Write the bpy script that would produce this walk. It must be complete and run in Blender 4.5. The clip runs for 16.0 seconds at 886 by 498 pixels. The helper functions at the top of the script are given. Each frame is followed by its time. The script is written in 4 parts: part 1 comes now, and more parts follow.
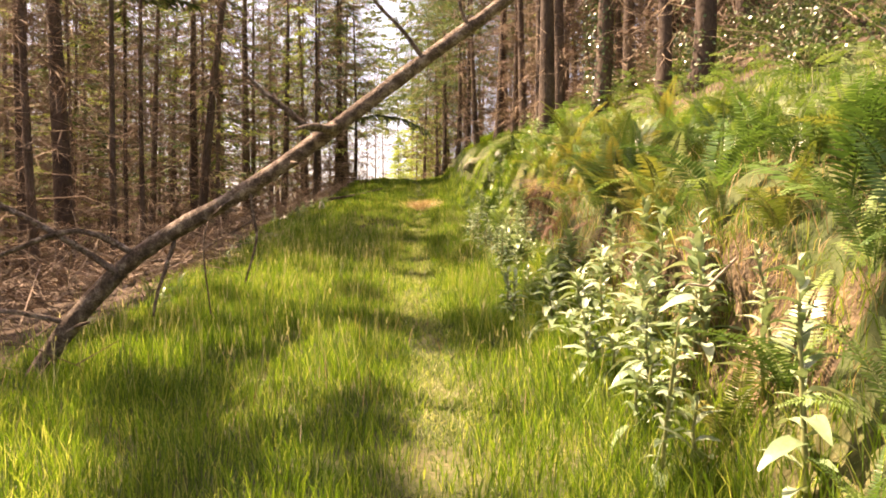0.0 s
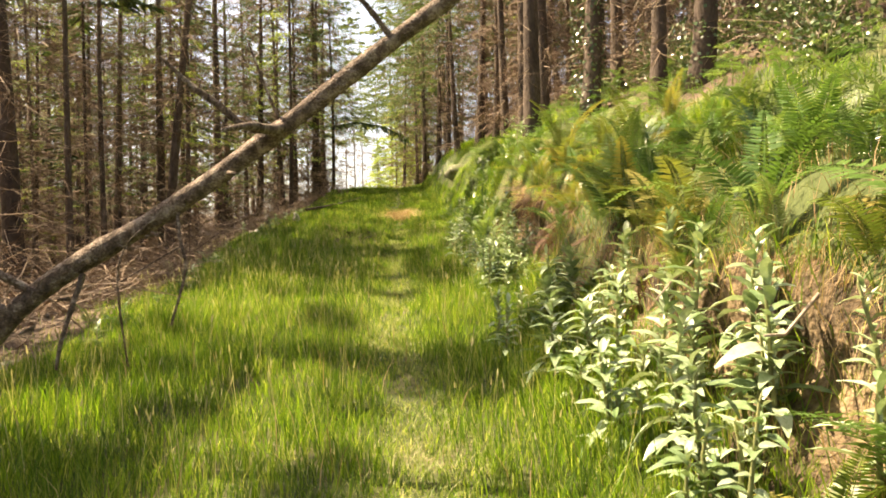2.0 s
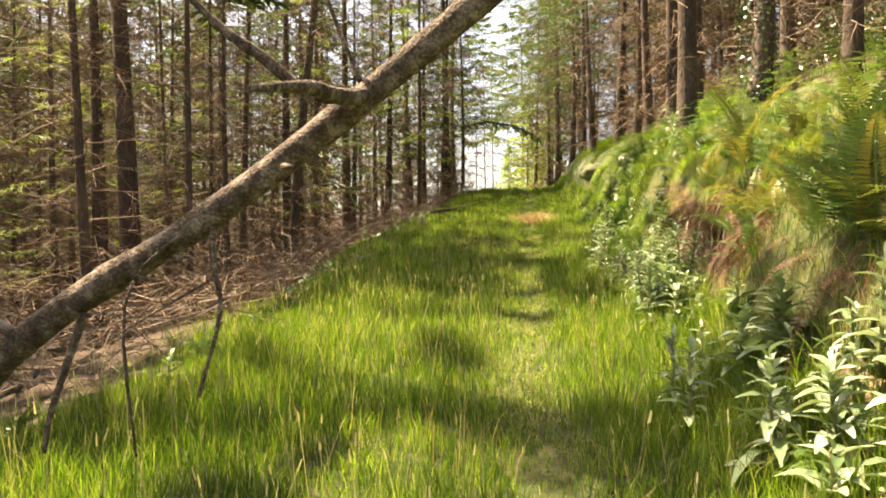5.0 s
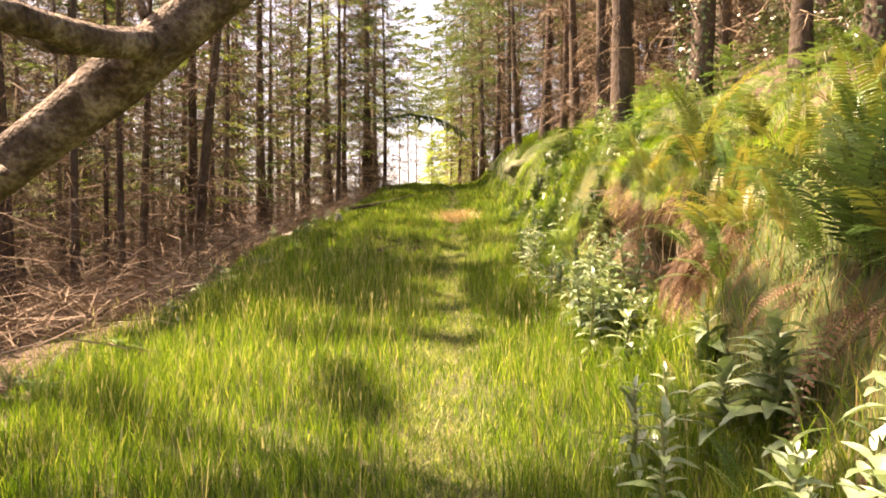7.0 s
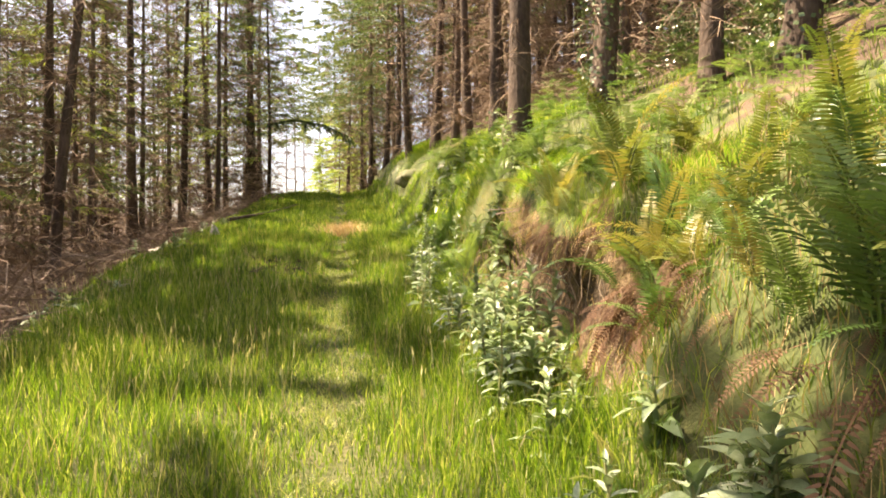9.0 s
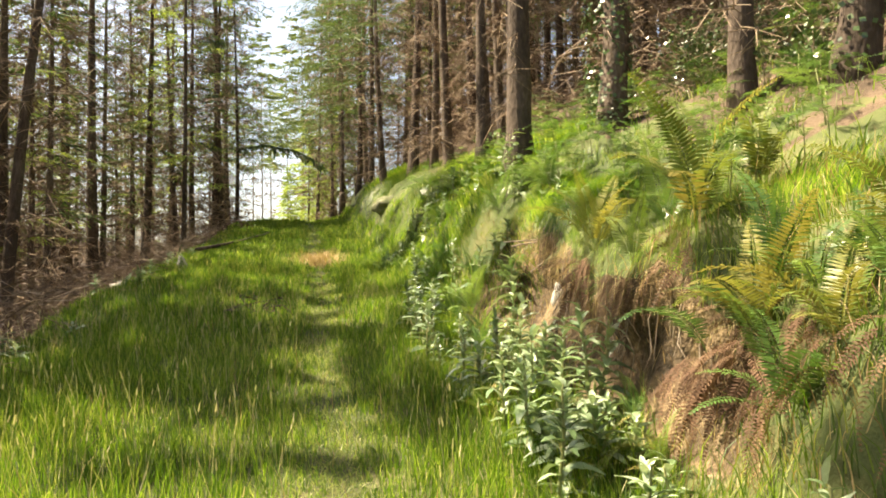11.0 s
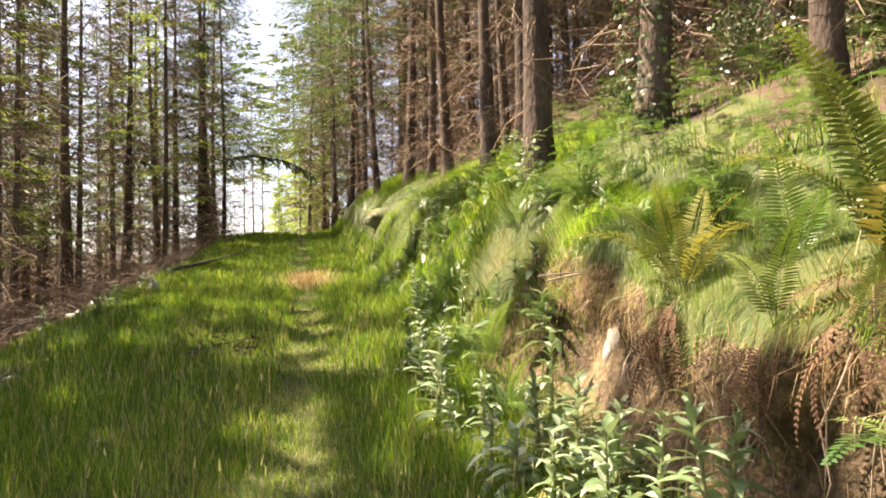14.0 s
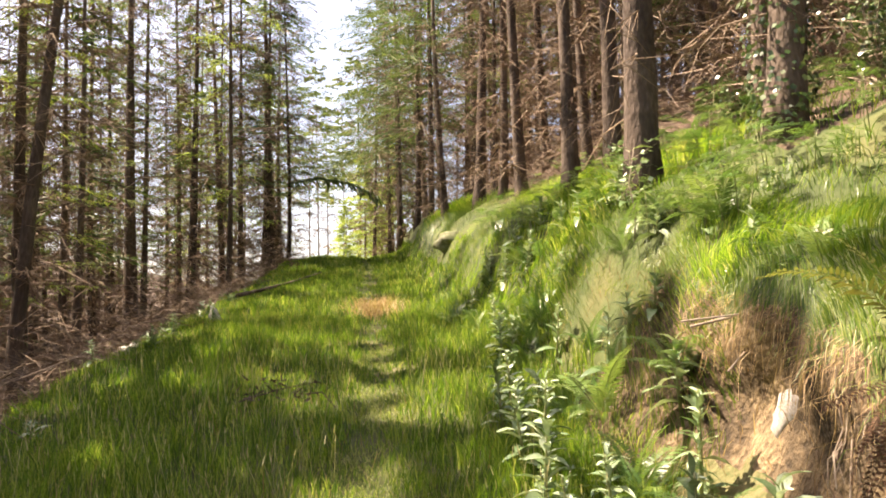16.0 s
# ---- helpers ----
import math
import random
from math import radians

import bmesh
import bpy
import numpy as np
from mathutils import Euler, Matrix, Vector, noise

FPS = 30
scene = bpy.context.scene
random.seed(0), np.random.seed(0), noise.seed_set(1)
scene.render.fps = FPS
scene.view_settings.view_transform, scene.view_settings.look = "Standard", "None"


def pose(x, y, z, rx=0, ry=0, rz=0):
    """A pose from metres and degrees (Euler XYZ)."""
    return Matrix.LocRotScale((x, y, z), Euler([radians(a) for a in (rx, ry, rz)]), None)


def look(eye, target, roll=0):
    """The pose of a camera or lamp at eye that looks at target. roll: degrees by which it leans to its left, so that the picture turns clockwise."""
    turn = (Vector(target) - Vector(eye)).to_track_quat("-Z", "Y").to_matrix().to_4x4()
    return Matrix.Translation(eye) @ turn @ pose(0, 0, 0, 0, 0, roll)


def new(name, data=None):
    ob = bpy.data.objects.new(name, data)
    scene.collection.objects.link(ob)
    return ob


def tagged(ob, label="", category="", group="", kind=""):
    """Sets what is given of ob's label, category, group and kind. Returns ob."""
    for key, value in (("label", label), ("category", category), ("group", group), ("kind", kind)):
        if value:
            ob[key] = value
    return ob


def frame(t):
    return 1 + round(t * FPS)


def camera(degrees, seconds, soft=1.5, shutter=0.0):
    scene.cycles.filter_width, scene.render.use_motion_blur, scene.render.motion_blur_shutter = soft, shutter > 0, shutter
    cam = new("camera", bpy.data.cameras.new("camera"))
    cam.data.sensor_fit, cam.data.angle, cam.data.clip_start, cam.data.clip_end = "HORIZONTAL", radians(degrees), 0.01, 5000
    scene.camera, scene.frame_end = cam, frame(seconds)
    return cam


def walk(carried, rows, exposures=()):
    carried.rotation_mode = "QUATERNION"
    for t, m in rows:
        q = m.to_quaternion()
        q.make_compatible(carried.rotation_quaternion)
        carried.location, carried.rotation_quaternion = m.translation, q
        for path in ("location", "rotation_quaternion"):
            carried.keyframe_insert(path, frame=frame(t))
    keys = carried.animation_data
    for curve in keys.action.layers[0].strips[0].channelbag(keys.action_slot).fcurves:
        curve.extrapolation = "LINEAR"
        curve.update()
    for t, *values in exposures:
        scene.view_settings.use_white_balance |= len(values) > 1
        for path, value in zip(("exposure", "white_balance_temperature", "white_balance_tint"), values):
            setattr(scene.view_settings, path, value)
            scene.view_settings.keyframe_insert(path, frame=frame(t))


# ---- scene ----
cam = camera(56.5, 16.0, soft=1.8)
PATH = [
    (0, (0.013, 0.059, 1.503), (0.015, 2.059, 1.503), -0.4),
    (0.5, (0.068, 0.303, 1.541), (0.07, 2.303, 1.552), -0.6),
    (1, (0.124, 0.58, 1.563), (0.124, 2.58, 1.566), -0.7),
    (1.5, (0.039, 0.849, 1.599), (0.068, 2.849, 1.614), -1.4),
    (2, (0.036, 1.131, 1.615), (0.082, 3.13, 1.632), -1.4),
    (2.5, (0.061, 1.389, 1.643), (0.119, 3.388, 1.669), -1.2),
    (3, (-0.039, 1.721, 1.646), (0.028, 3.72, 1.687), -1.2),
    (3.5, (-0.093, 1.93, 1.656), (-0.084, 3.929, 1.701), -1.1),
    (3.7, (-0.091, 2.023, 1.666), (-0.196, 4.02, 1.71), -1.2),
    (5.8, (-0.056, 3.141, 1.782), (-0.332, 5.122, 1.786), -0.7),
    (6, (-0.07, 3.26, 1.79), (-0.312, 5.245, 1.787), -0.5),
    (6.5, (-0.148, 3.586, 1.86), (-0.243, 5.583, 1.864), -0.3),
    (7, (-0.093, 3.864, 1.909), (-0.175, 5.862, 1.917), -0.4),
    (7.5, (-0.075, 4.154, 1.941), (-0.101, 6.154, 1.941), -0.4),
    (8, (-0.171, 4.442, 1.989), (-0.005, 6.435, 1.995), -0.4),
    (8.5, (-0.112, 4.715, 2.026), (0.078, 6.706, 2.047), -0.2),
    (9, (-0.06, 4.952, 2.088), (0.125, 6.944, 2.112), -0.5),
    (9.2, (-0.083, 5.073, 2.09), (0.111, 7.063, 2.118), -0.5),
    (11.3, (-0.327, 6.142, 2.217), (-0.059, 8.122, 2.309), -1.0),
    (11.5, (-0.32, 6.248, 2.224), (-0.058, 8.228, 2.319), -0.9),
    (12, (-0.275, 6.529, 2.279), (-0.028, 8.511, 2.379), -1.1),
    (12.5, (-0.255, 6.806, 2.311), (-0.008, 8.788, 2.408), -0.9),
    (13, (-0.317, 7.134, 2.361), (0.048, 9.098, 2.471), -1.3),
    (13.5, (-0.279, 7.443, 2.387), (0.071, 9.409, 2.494), -1.3),
    (14, (-0.221, 7.669, 2.458), (0.059, 9.646, 2.565), -1.6),
    (14.5, (-0.3, 7.991, 2.484), (-0.026, 9.969, 2.597), -1.5),
    (15, (-0.304, 8.284, 2.52), (-0.042, 10.264, 2.627), -1.4),
    (15.5, (-0.262, 8.536, 2.576), (-0.108, 10.527, 2.695), -1.3),
    (16, (-0.301, 8.822, 2.602), (-0.172, 10.811, 2.766), -1.5),
]
EXPOSURES = [(0.0, 2.1, 9100, 30), (1.0, 2.0, 9000, 22), (3.5, 2.06, 8700, 12), (6.0, 2.16, 9000, 20), (6.8, 2.26, 9100, 28), (8.3, 2.23, 8700, 27), (9.2, 2.08, 8200, 18), (11.4, 1.94, 7900, 8), (12.5, 1.97, 7500, 14), (16.0, 2.02, 7700, 20)]
walk(cam, [(t, look(eye, target, roll)) for t, eye, target, roll in PATH], EXPOSURES)

# ---- world and sun ----
SUN_EL, SUN_AZ = 54.0, -66.0      # degrees; azimuth from +y towards +x
world = bpy.data.worlds.new("sky")
scene.world = world
world.use_nodes = True
wn = world.node_tree.nodes
sky = wn.new("ShaderNodeTexSky")
sky.sky_type, sky.sun_disc = "NISHITA", False
sky.sun_elevation, sky.sun_rotation = radians(SUN_EL), radians(SUN_AZ)
sky.air_density, sky.dust_density, sky.ozone_density = 0.8, 3.0, 0.8
world.node_tree.links.new(sky.outputs[0], wn["Background"].inputs[0])
wn["Background"].inputs[1].default_value = 0.115
sun = new("sun", bpy.data.lights.new("sun", "SUN"))
sun.data.energy, sun.data.angle, sun.data.color = 5.0, radians(0.55), (1.0, 0.93, 0.80)
to_sun = Vector((math.sin(radians(SUN_AZ)) * math.cos(radians(SUN_EL)), math.cos(radians(SUN_AZ)) * math.cos(radians(SUN_EL)), math.sin(radians(SUN_EL))))
sun.matrix_world = look(to_sun * 60, (0, 0, 0))


# ---- materials ----
def material(name, stops, rough=0.8, scale=4.0, fine=40.0, bump=0.3, dist=0.01, island=0.0, object_random=0.0,
             translucent=0.0, spec=0.3, stretch=(1, 1, 1), through_tint=1.3):
    """A procedural surface: a colour ramp driven by coarse and fine noise (and by a random value a piece), with relief and, for leaves, light passing through."""
    m = bpy.data.materials.new(name)
    m.use_nodes = True
    nt = m.node_tree
    N, L = nt.nodes, nt.links
    bsdf = N["Principled BSDF"]
    co = N.new("ShaderNodeTexCoord")
    mp = N.new("ShaderNodeMapping")
    mp.inputs["Scale"].default_value = stretch
    L.new(co.outputs["Object"], mp.inputs[0])

    def tex(s, detail):
        n = N.new("ShaderNodeTexNoise")
        n.inputs["Scale"].default_value, n.inputs["Detail"].default_value = s, detail
        L.new(mp.outputs[0], n.inputs["Vector"])
        return n.outputs[0]

    def math_node(op, a, b):
        n = N.new("ShaderNodeMath")
        n.operation = op
        for i, v in enumerate((a, b)):
            if isinstance(v, (int, float)):
                n.inputs[i].default_value = v
            else:
                L.new(v, n.inputs[i])
        return n.outputs[0]

    big, small = tex(scale, 3.0), tex(fine, 4.0)
    value = math_node("ADD", math_node("MULTIPLY", big, 0.6), math_node("MULTIPLY", small, 0.4))
    if island:
        g = N.new("ShaderNodeNewGeometry")
        value = math_node("ADD", math_node("MULTIPLY", value, 1 - island), math_node("MULTIPLY", g.outputs["Random Per Island"], island))
    if object_random:
        o = N.new("ShaderNodeObjectInfo")
        value = math_node("ADD", math_node("MULTIPLY", value, 1 - object_random), math_node("MULTIPLY", o.outputs["Random"], object_random))
    ramp = N.new("ShaderNodeValToRGB")
    cr = ramp.color_ramp
    while len(cr.elements) < len(stops):
        cr.elements.new(0.5)
    for e, (pos, col) in zip(cr.elements, stops):
        e.position, e.color = pos, (*col, 1)
    L.new(value, ramp.inputs[0])
    L.new(ramp.outputs[0], bsdf.inputs["Base Color"])
    bsdf.inputs["Roughness"].default_value = rough
    bsdf.inputs["Specular IOR Level"].default_value = spec
    if bump:
        b = N.new("ShaderNodeBump")
        b.inputs["Strength"].default_value, b.inputs["Distance"].default_value = bump, dist
        L.new(small, b.inputs["Height"])
        L.new(b.outputs[0], bsdf.inputs["Normal"])
    if translucent:
        tr = N.new("ShaderNodeBsdfTranslucent")
        tint = N.new("ShaderNodeMix")
        tint.data_type, tint.blend_type = "RGBA", "MULTIPLY"
        tint.inputs["Factor"].default_value = 1.0
        L.new(ramp.outputs[0], tint.inputs[6])
        tint.inputs[7].default_value = (through_tint, through_tint, 0.6 * through_tint, 1)
        L.new(tint.outputs[2], tr.inputs[0])
        mix = N.new("ShaderNodeMixShader")
        mix.inputs[0].default_value = translucent
        L.new(bsdf.outputs[0], mix.inputs[1])
        L.new(tr.outputs[0], mix.inputs[2])
        L.new(mix.outputs[0], N["Material Output"].inputs[0])
    return m


GROUND = material("turf_and_moss", [(0.30, (0.024, 0.036, 0.010)), (0.5, (0.065, 0.075, 0.024)), (0.7, (0.17, 0.145, 0.07))], 0.95, 1.2, 30, 0.6, 0.03)
LITTER = material("needle_litter", [(0.32, (0.036, 0.025, 0.017)), (0.5, (0.085, 0.058, 0.038)), (0.7, (0.17, 0.12, 0.08))], 0.95, 1.5, 45, 0.8, 0.03)
EARTH = material("bare_earth", [(0.34, (0.026, 0.019, 0.012)), (0.5, (0.105, 0.074, 0.042)), (0.66, (0.27, 0.195, 0.11))], 0.95, 3.0, 25, 0.9, 0.05)
HILL = material("hillside_turf", [(0.32, (0.026, 0.038, 0.012)), (0.5, (0.062, 0.082, 0.026)), (0.68, (0.13, 0.125, 0.05))], 0.95, 1.5, 60, 0.5, 0.008)
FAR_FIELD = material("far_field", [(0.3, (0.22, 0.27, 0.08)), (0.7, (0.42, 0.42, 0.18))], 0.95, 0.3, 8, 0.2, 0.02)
GRASS = material("grass_blades", [(0.2, (0.032, 0.078, 0.009)), (0.45, (0.082, 0.16, 0.016)), (0.66, (0.165, 0.25, 0.03)), (0.88, (0.42, 0.40, 0.16))], 0.42, 0.7, 6, 0, island=0.6, translucent=0.5, spec=0.5, through_tint=1.6)
GRASS_PALE = material("bleached_turf", [(0.25, (0.10, 0.16, 0.03)), (0.5, (0.24, 0.29, 0.08)), (0.75, (0.46, 0.45, 0.22))], 0.6, 1.0, 8, 0, island=0.5, translucent=0.4, spec=0.4)
STRAW = material("dry_grass", [(0.3, (0.24, 0.15, 0.075)), (0.55, (0.44, 0.31, 0.17)), (0.8, (0.60, 0.48, 0.30))], 0.7, 2, 10, 0, island=0.5, translucent=0.3)
SEED = material("seed_heads", [(0.3, (0.30, 0.28, 0.14)), (0.7, (0.55, 0.50, 0.30))], 0.7, 2, 10, 0, island=0.5, translucent=0.3)
BARK = material("spruce_bark", [(0.32, (0.034, 0.024, 0.018)), (0.5, (0.088, 0.064, 0.048)), (0.68, (0.19, 0.145, 0.112))], 0.9, 2.5, 30, 0.9, 0.03, object_random=0.12, stretch=(1, 1, 0.35))
TWIG = material("dead_twigs", [(0.25, (0.11, 0.072, 0.047)), (0.5, (0.215, 0.15, 0.10)), (0.8, (0.38, 0.29, 0.21))], 0.85, 0.6, 6, 0, island=0.5)
NEEDLE = material("spruce_needles", [(0.25, (0.034, 0.064, 0.024)), (0.5, (0.075, 0.118, 0.044)), (0.8, (0.17, 0.215, 0.08))], 0.55, 0.5, 5, 0, island=0.5, translucent=0.3)
# the spruce needles again, paled to paint sunlit haze into the colour
NEEDLE_HAZY = material("hazy_sunlit_spruce_needles", [(0.25, (0.055, 0.085, 0.035)), (0.5, (0.115, 0.155, 0.065)), (0.8, (0.22, 0.26, 0.11))], 0.55, 0.5, 5, 0, island=0.5, translucent=0.4)
# young larch green; also painted on low spruce boughs as backlight
NEEDLE_PALE = material("larch_and_backlit_needles", [(0.25, (0.16, 0.24, 0.05)), (0.5, (0.28, 0.36, 0.09)), (0.8, (0.42, 0.48, 0.14))], 0.55, 0.5, 5, 0, island=0.5, translucent=0.4)
LOGBARK = material("weathered_log", [(0.36, (0.05, 0.034, 0.024)), (0.5, (0.145, 0.105, 0.077)), (0.66, (0.40, 0.33, 0.26))], 0.85, 16, 90, 1.0, 0.02, stretch=(1, 1, 1))
FERN = material("fern_green", [(0.2, (0.04, 0.095, 0.022)), (0.5, (0.10, 0.19, 0.045)), (0.8, (0.21, 0.29, 0.09))], 0.32, 1.5, 12, 0, object_random=0.55, translucent=0.28, spec=0.55)
FERN_GOLD = material("fern_yellowing", [(0.2, (0.07, 0.125, 0.025)), (0.5, (0.155, 0.19, 0.045)), (0.8, (0.31, 0.245, 0.075))], 0.4, 1.5, 12, 0, object_random=0.5, translucent=0.3)
FERN_DEAD = material("fern_dead", [(0.2, (0.052, 0.026, 0.015)), (0.5, (0.108, 0.055, 0.031)), (0.8, (0.22, 0.132, 0.078))], 0.8, 2, 12, 0, object_random=0.4, translucent=0.15)
STALK = material("green_stalk", [(0.3, (0.14, 0.17, 0.06)), (0.7, (0.26, 0.25, 0.11))], 0.6, 4, 20, 0)
LEAF = material("foxglove_leaf", [(0.25, (0.11, 0.18, 0.075)), (0.5, (0.23, 0.315, 0.165)), (0.8, (0.48, 0.55, 0.40))], 0.27, 5, 30, 0.35, 0.004, object_random=0.45, translucent=0.14, spec=0.6)
IVY = material("ivy_leaf", [(0.25, (0.03, 0.06, 0.018)), (0.55, (0.07, 0.12, 0.035)), (0.8, (0.15, 0.19, 0.08))], 0.28, 2, 10, 0, island=0.6, translucent=0.12, spec=0.6)
MOSSY = material("mossy_stone", [(0.3, (0.06, 0.08, 0.03)), (0.5, (0.15, 0.16, 0.08)), (0.7, (0.34, 0.32, 0.25))], 0.9, 3, 20, 0.7, 0.03)
STONE = material("pale_stone", [(0.3, (0.26, 0.23, 0.18)), (0.5, (0.50, 0.46, 0.40)), (0.7, (0.72, 0.69, 0.63))], 0.85, 4, 25, 0.6, 0.02)
ROOT = material("pale_root", [(0.3, (0.19, 0.14, 0.10)), (0.6, (0.38, 0.31, 0.24))], 0.85, 6, 40, 0.4, 0.004)


# ---- terrain ----
PATH_Y = [-60, -10, 0, 5, 7.1, 11.1, 16, 20, 25.9, 35, 45, 52, 60, 80, 120, 400]
PATH_Z = [-5.5, -1.1, 0.03, 0.58, 0.80, 1.20, 1.78, 2.22, 2.84, 3.95, 5.25, 5.6, 5.7, 5.4, 4.5, 4.0]
BANK_X = [0, 0.8, 1.2, 1.5, 1.75, 2.1, 2.7, 4, 8, 20, 60, 400]
BANK_Z = [0, 0, 0.24, 0.72, 1.30, 1.72, 2.05, 2.65, 4.5, 9, 24, 60]
CUT_X = [0, 0.8, 1.3, 1.52, 1.66, 1.8, 1.95, 2.2, 2.7, 4, 8, 20, 60, 400]
CUT_Z = [0, 0, 0.24, 0.46, 0.82, 1.36, 1.56, 1.78, 2.05, 2.65, 4.5, 9, 24, 60]
FAR_LEFT_X = [0, 6, 15, 60, 400]
FAR_LEFT_Z = [0, -0.6, 0.3, 15, 90]


def sm(a, b, v):
    t = np.clip((v - a) / (b - a), 0, 1)
    return t * t * (3 - 2 * t)


def bumps(x, y, s, seed=0.0):
    """A soft, cheap relief between -1 and 1."""
    return (np.sin(x * s * 1.3 + seed + 1.7 * np.sin(y * s * 0.7 + seed)) + np.sin(y * s * 1.1 - seed * 2 + 1.3 * np.sin(x * s * 0.9))
            + 0.6 * np.sin((x + y) * s * 2.3 + seed * 3) + 0.4 * np.sin((x - 1.7 * y) * s * 3.1 + seed)) / 3.0


def path_x(y):
    return -0.03 * np.clip(y, -20, 60)


def path_z(y):
    y = np.asarray(y, float)
    return (np.interp(y - 0.8, PATH_Y, PATH_Z) + np.interp(y, PATH_Y, PATH_Z) + np.interp(y + 0.8, PATH_Y, PATH_Z)) / 3


def left_edge(y):
    return 2.55 - 0.12 * sm(9, 12, y) + 0.57 * sm(11, 18, y) + 0.15 * bumps(y, y * 0.3, 0.9)


def cut(y):
    """Where the bank is cut steeply: 1, elsewhere 0."""
    return sm(8.4, 9.4, y) * (1 - sm(13.0, 14.0, y))


def setback(y):
    """How far the cut stands back where it meets the gentler slope."""
    return 0.2 * sm(11.6, 12.7, y)


def ground_z(x, y):
    x, y = np.asarray(x, float), np.asarray(y, float)
    r = x - path_x(y)
    shift = setback(y) + 0.15 * sm(13.5, 15.5, y) + 0.10 * bumps(y, y, 1.6, 2.0)
    d = np.maximum(0, -r - left_edge(y))
    slope = 0.16 + 0.32 * sm(10, 18, y)
    left = -slope * np.minimum(d, 6) * sm(0, 0.8, d) + np.interp(np.maximum(d - 6, 0), FAR_LEFT_X, FAR_LEFT_Z)
    right = (np.interp(r - shift, BANK_X, BANK_Z) * (1 - cut(y)) + np.interp(r - shift, CUT_X, CUT_Z) * cut(y)) * (0.80 + 0.20 * sm(8, 15, y)) * (1 + 0.07 * bumps(x, y, 0.8, 4.0))
    rough = 0.025 * bumps(x, y, 2.2, 1.0) + 0.06 * bumps(x, y, 0.7, 3.0) * sm(0.5, 3.0, np.abs(r))
    rut = -0.02 * np.exp(-((r - 0.05) / 0.22) ** 2)
    return path_z(y) + left + right + rough + rut


def gz(x, y):
    return float(ground_z(x, y))


def mesh_arrays(name, verts, tris=None, quads=None, mats=(), smooth=False, slots=None):
    """A mesh from arrays of vertices, triangles and quads."""
    verts = np.asarray(verts, np.float32).reshape(-1, 3)
    tris = np.zeros((0, 3), np.int32) if tris is None else np.asarray(tris, np.int32).reshape(-1, 3)
    quads = np.zeros((0, 4), np.int32) if quads is None else np.asarray(quads, np.int32).reshape(-1, 4)
    me = bpy.data.meshes.new(name)
    me.vertices.add(len(verts))
    me.vertices.foreach_set("co", verts.ravel())
    me.loops.add(tris.size + quads.size)
    me.loops.foreach_set("vertex_index", np.concatenate([tris.ravel(), quads.ravel()]))
    nt, nq = len(tris), len(quads)
    me.polygons.add(nt + nq)
    me.polygons.foreach_set("loop_start", np.concatenate([np.arange(nt) * 3, nt * 3 + np.arange(nq) * 4]).astype(np.int32))
    if smooth:
        me.polygons.foreach_set("use_smooth", np.ones(nt + nq, bool))
    for m in mats:
        me.materials.append(m)
    if slots is not None:
        me.polygons.foreach_set("material_index", np.asarray(slots, np.int32))
    me.update(calc_edges=True)
    return me


class Builder:
    """Collects tubes, ribbons and leaves into one mesh."""

    def __init__(self):
        self.v, self.t, self.q = [], [], []

    def tube(self, pts, radii, sides=6, cap=True, wobble=0.0):
        pts = [Vector(p) for p in pts]
        base = len(self.v)
        for i, p in enumerate(pts):
            d = (pts[min(i + 1, len(pts) - 1)] - pts[max(i - 1, 0)]).normalized()
            a = d.cross(Vector((0.31, 0.17, 0.93)))
            if a.length < 0.1:
                a = d.cross(Vector((1, 0, 0)))
            a.normalize()
            b = d.cross(a)
            for k in range(sides):
                w = 2 * math.pi * k / sides
                r = radii[i] * (1 + (random.uniform(-wobble, wobble) if wobble else 0))
                self.v.append(p + a * (r * math.cos(w)) + b * (r * math.sin(w)))
        for i in range(len(pts) - 1):
            for k in range(sides):
                o, n = base + i * sides, (k + 1) % sides
                self.q.append((o + k, o + n, o + sides + n, o + sides + k))
        if cap:
            for ring, flip in ((0, True), (len(pts) - 1, False)):
                c = len(self.v)
                self.v.append(pts[ring])
                o = base + ring * sides
                for k in range(sides):
                    n = (k + 1) % sides
                    self.t.append((o + n, o + k, c) if flip else (o + k, o + n, c))

    def ribbon(self, a, b, w0, w1, roll=None, sag=0.0):
        a, b = Vector(a), Vector(b)
        d = (b - a).normalized()
        s = d.cross(Vector((random.uniform(-1, 1), random.uniform(-1, 1), random.uniform(-1, 1))) if roll is None else roll)
        if s.length < 1e-3:
            s = d.cross(Vector((0.3, 0.9, 0.1)))
        s.normalize()
        o = len(self.v)
        m = (a + b) / 2 - Vector((0, 0, sag))
        e = b - Vector((0, 0, sag * 2.5))
        wm = (w0 + w1) / 2
        self.v += [a - s * w0 / 2, a + s * w0 / 2, m - s * wm / 2, m + s * wm / 2, e - s * w1 / 2, e + s * w1 / 2]
        self.q += [(o, o + 1, o + 3, o + 2), (o + 2, o + 3, o + 5, o + 4)]

    def strip(self, a, b, w0, w1, roll=None):
        a, b = Vector(a), Vector(b)
        s = (b - a).cross(Vector((random.uniform(-1, 1), random.uniform(-1, 1), random.uniform(-1, 1))) if roll is None else roll)
        s.normalize()
        o = len(self.v)
        self.v += [a - s * w0 / 2, a + s * w0 / 2, b + s * w1 / 2, b - s * w1 / 2]
        self.q.append((o, o + 1, o + 2, o + 3))

    def mesh(self, name, mat, smooth=False):
        return mesh_arrays(name, [tuple(p) for p in self.v], self.t or None, self.q or None, (mat,), smooth)


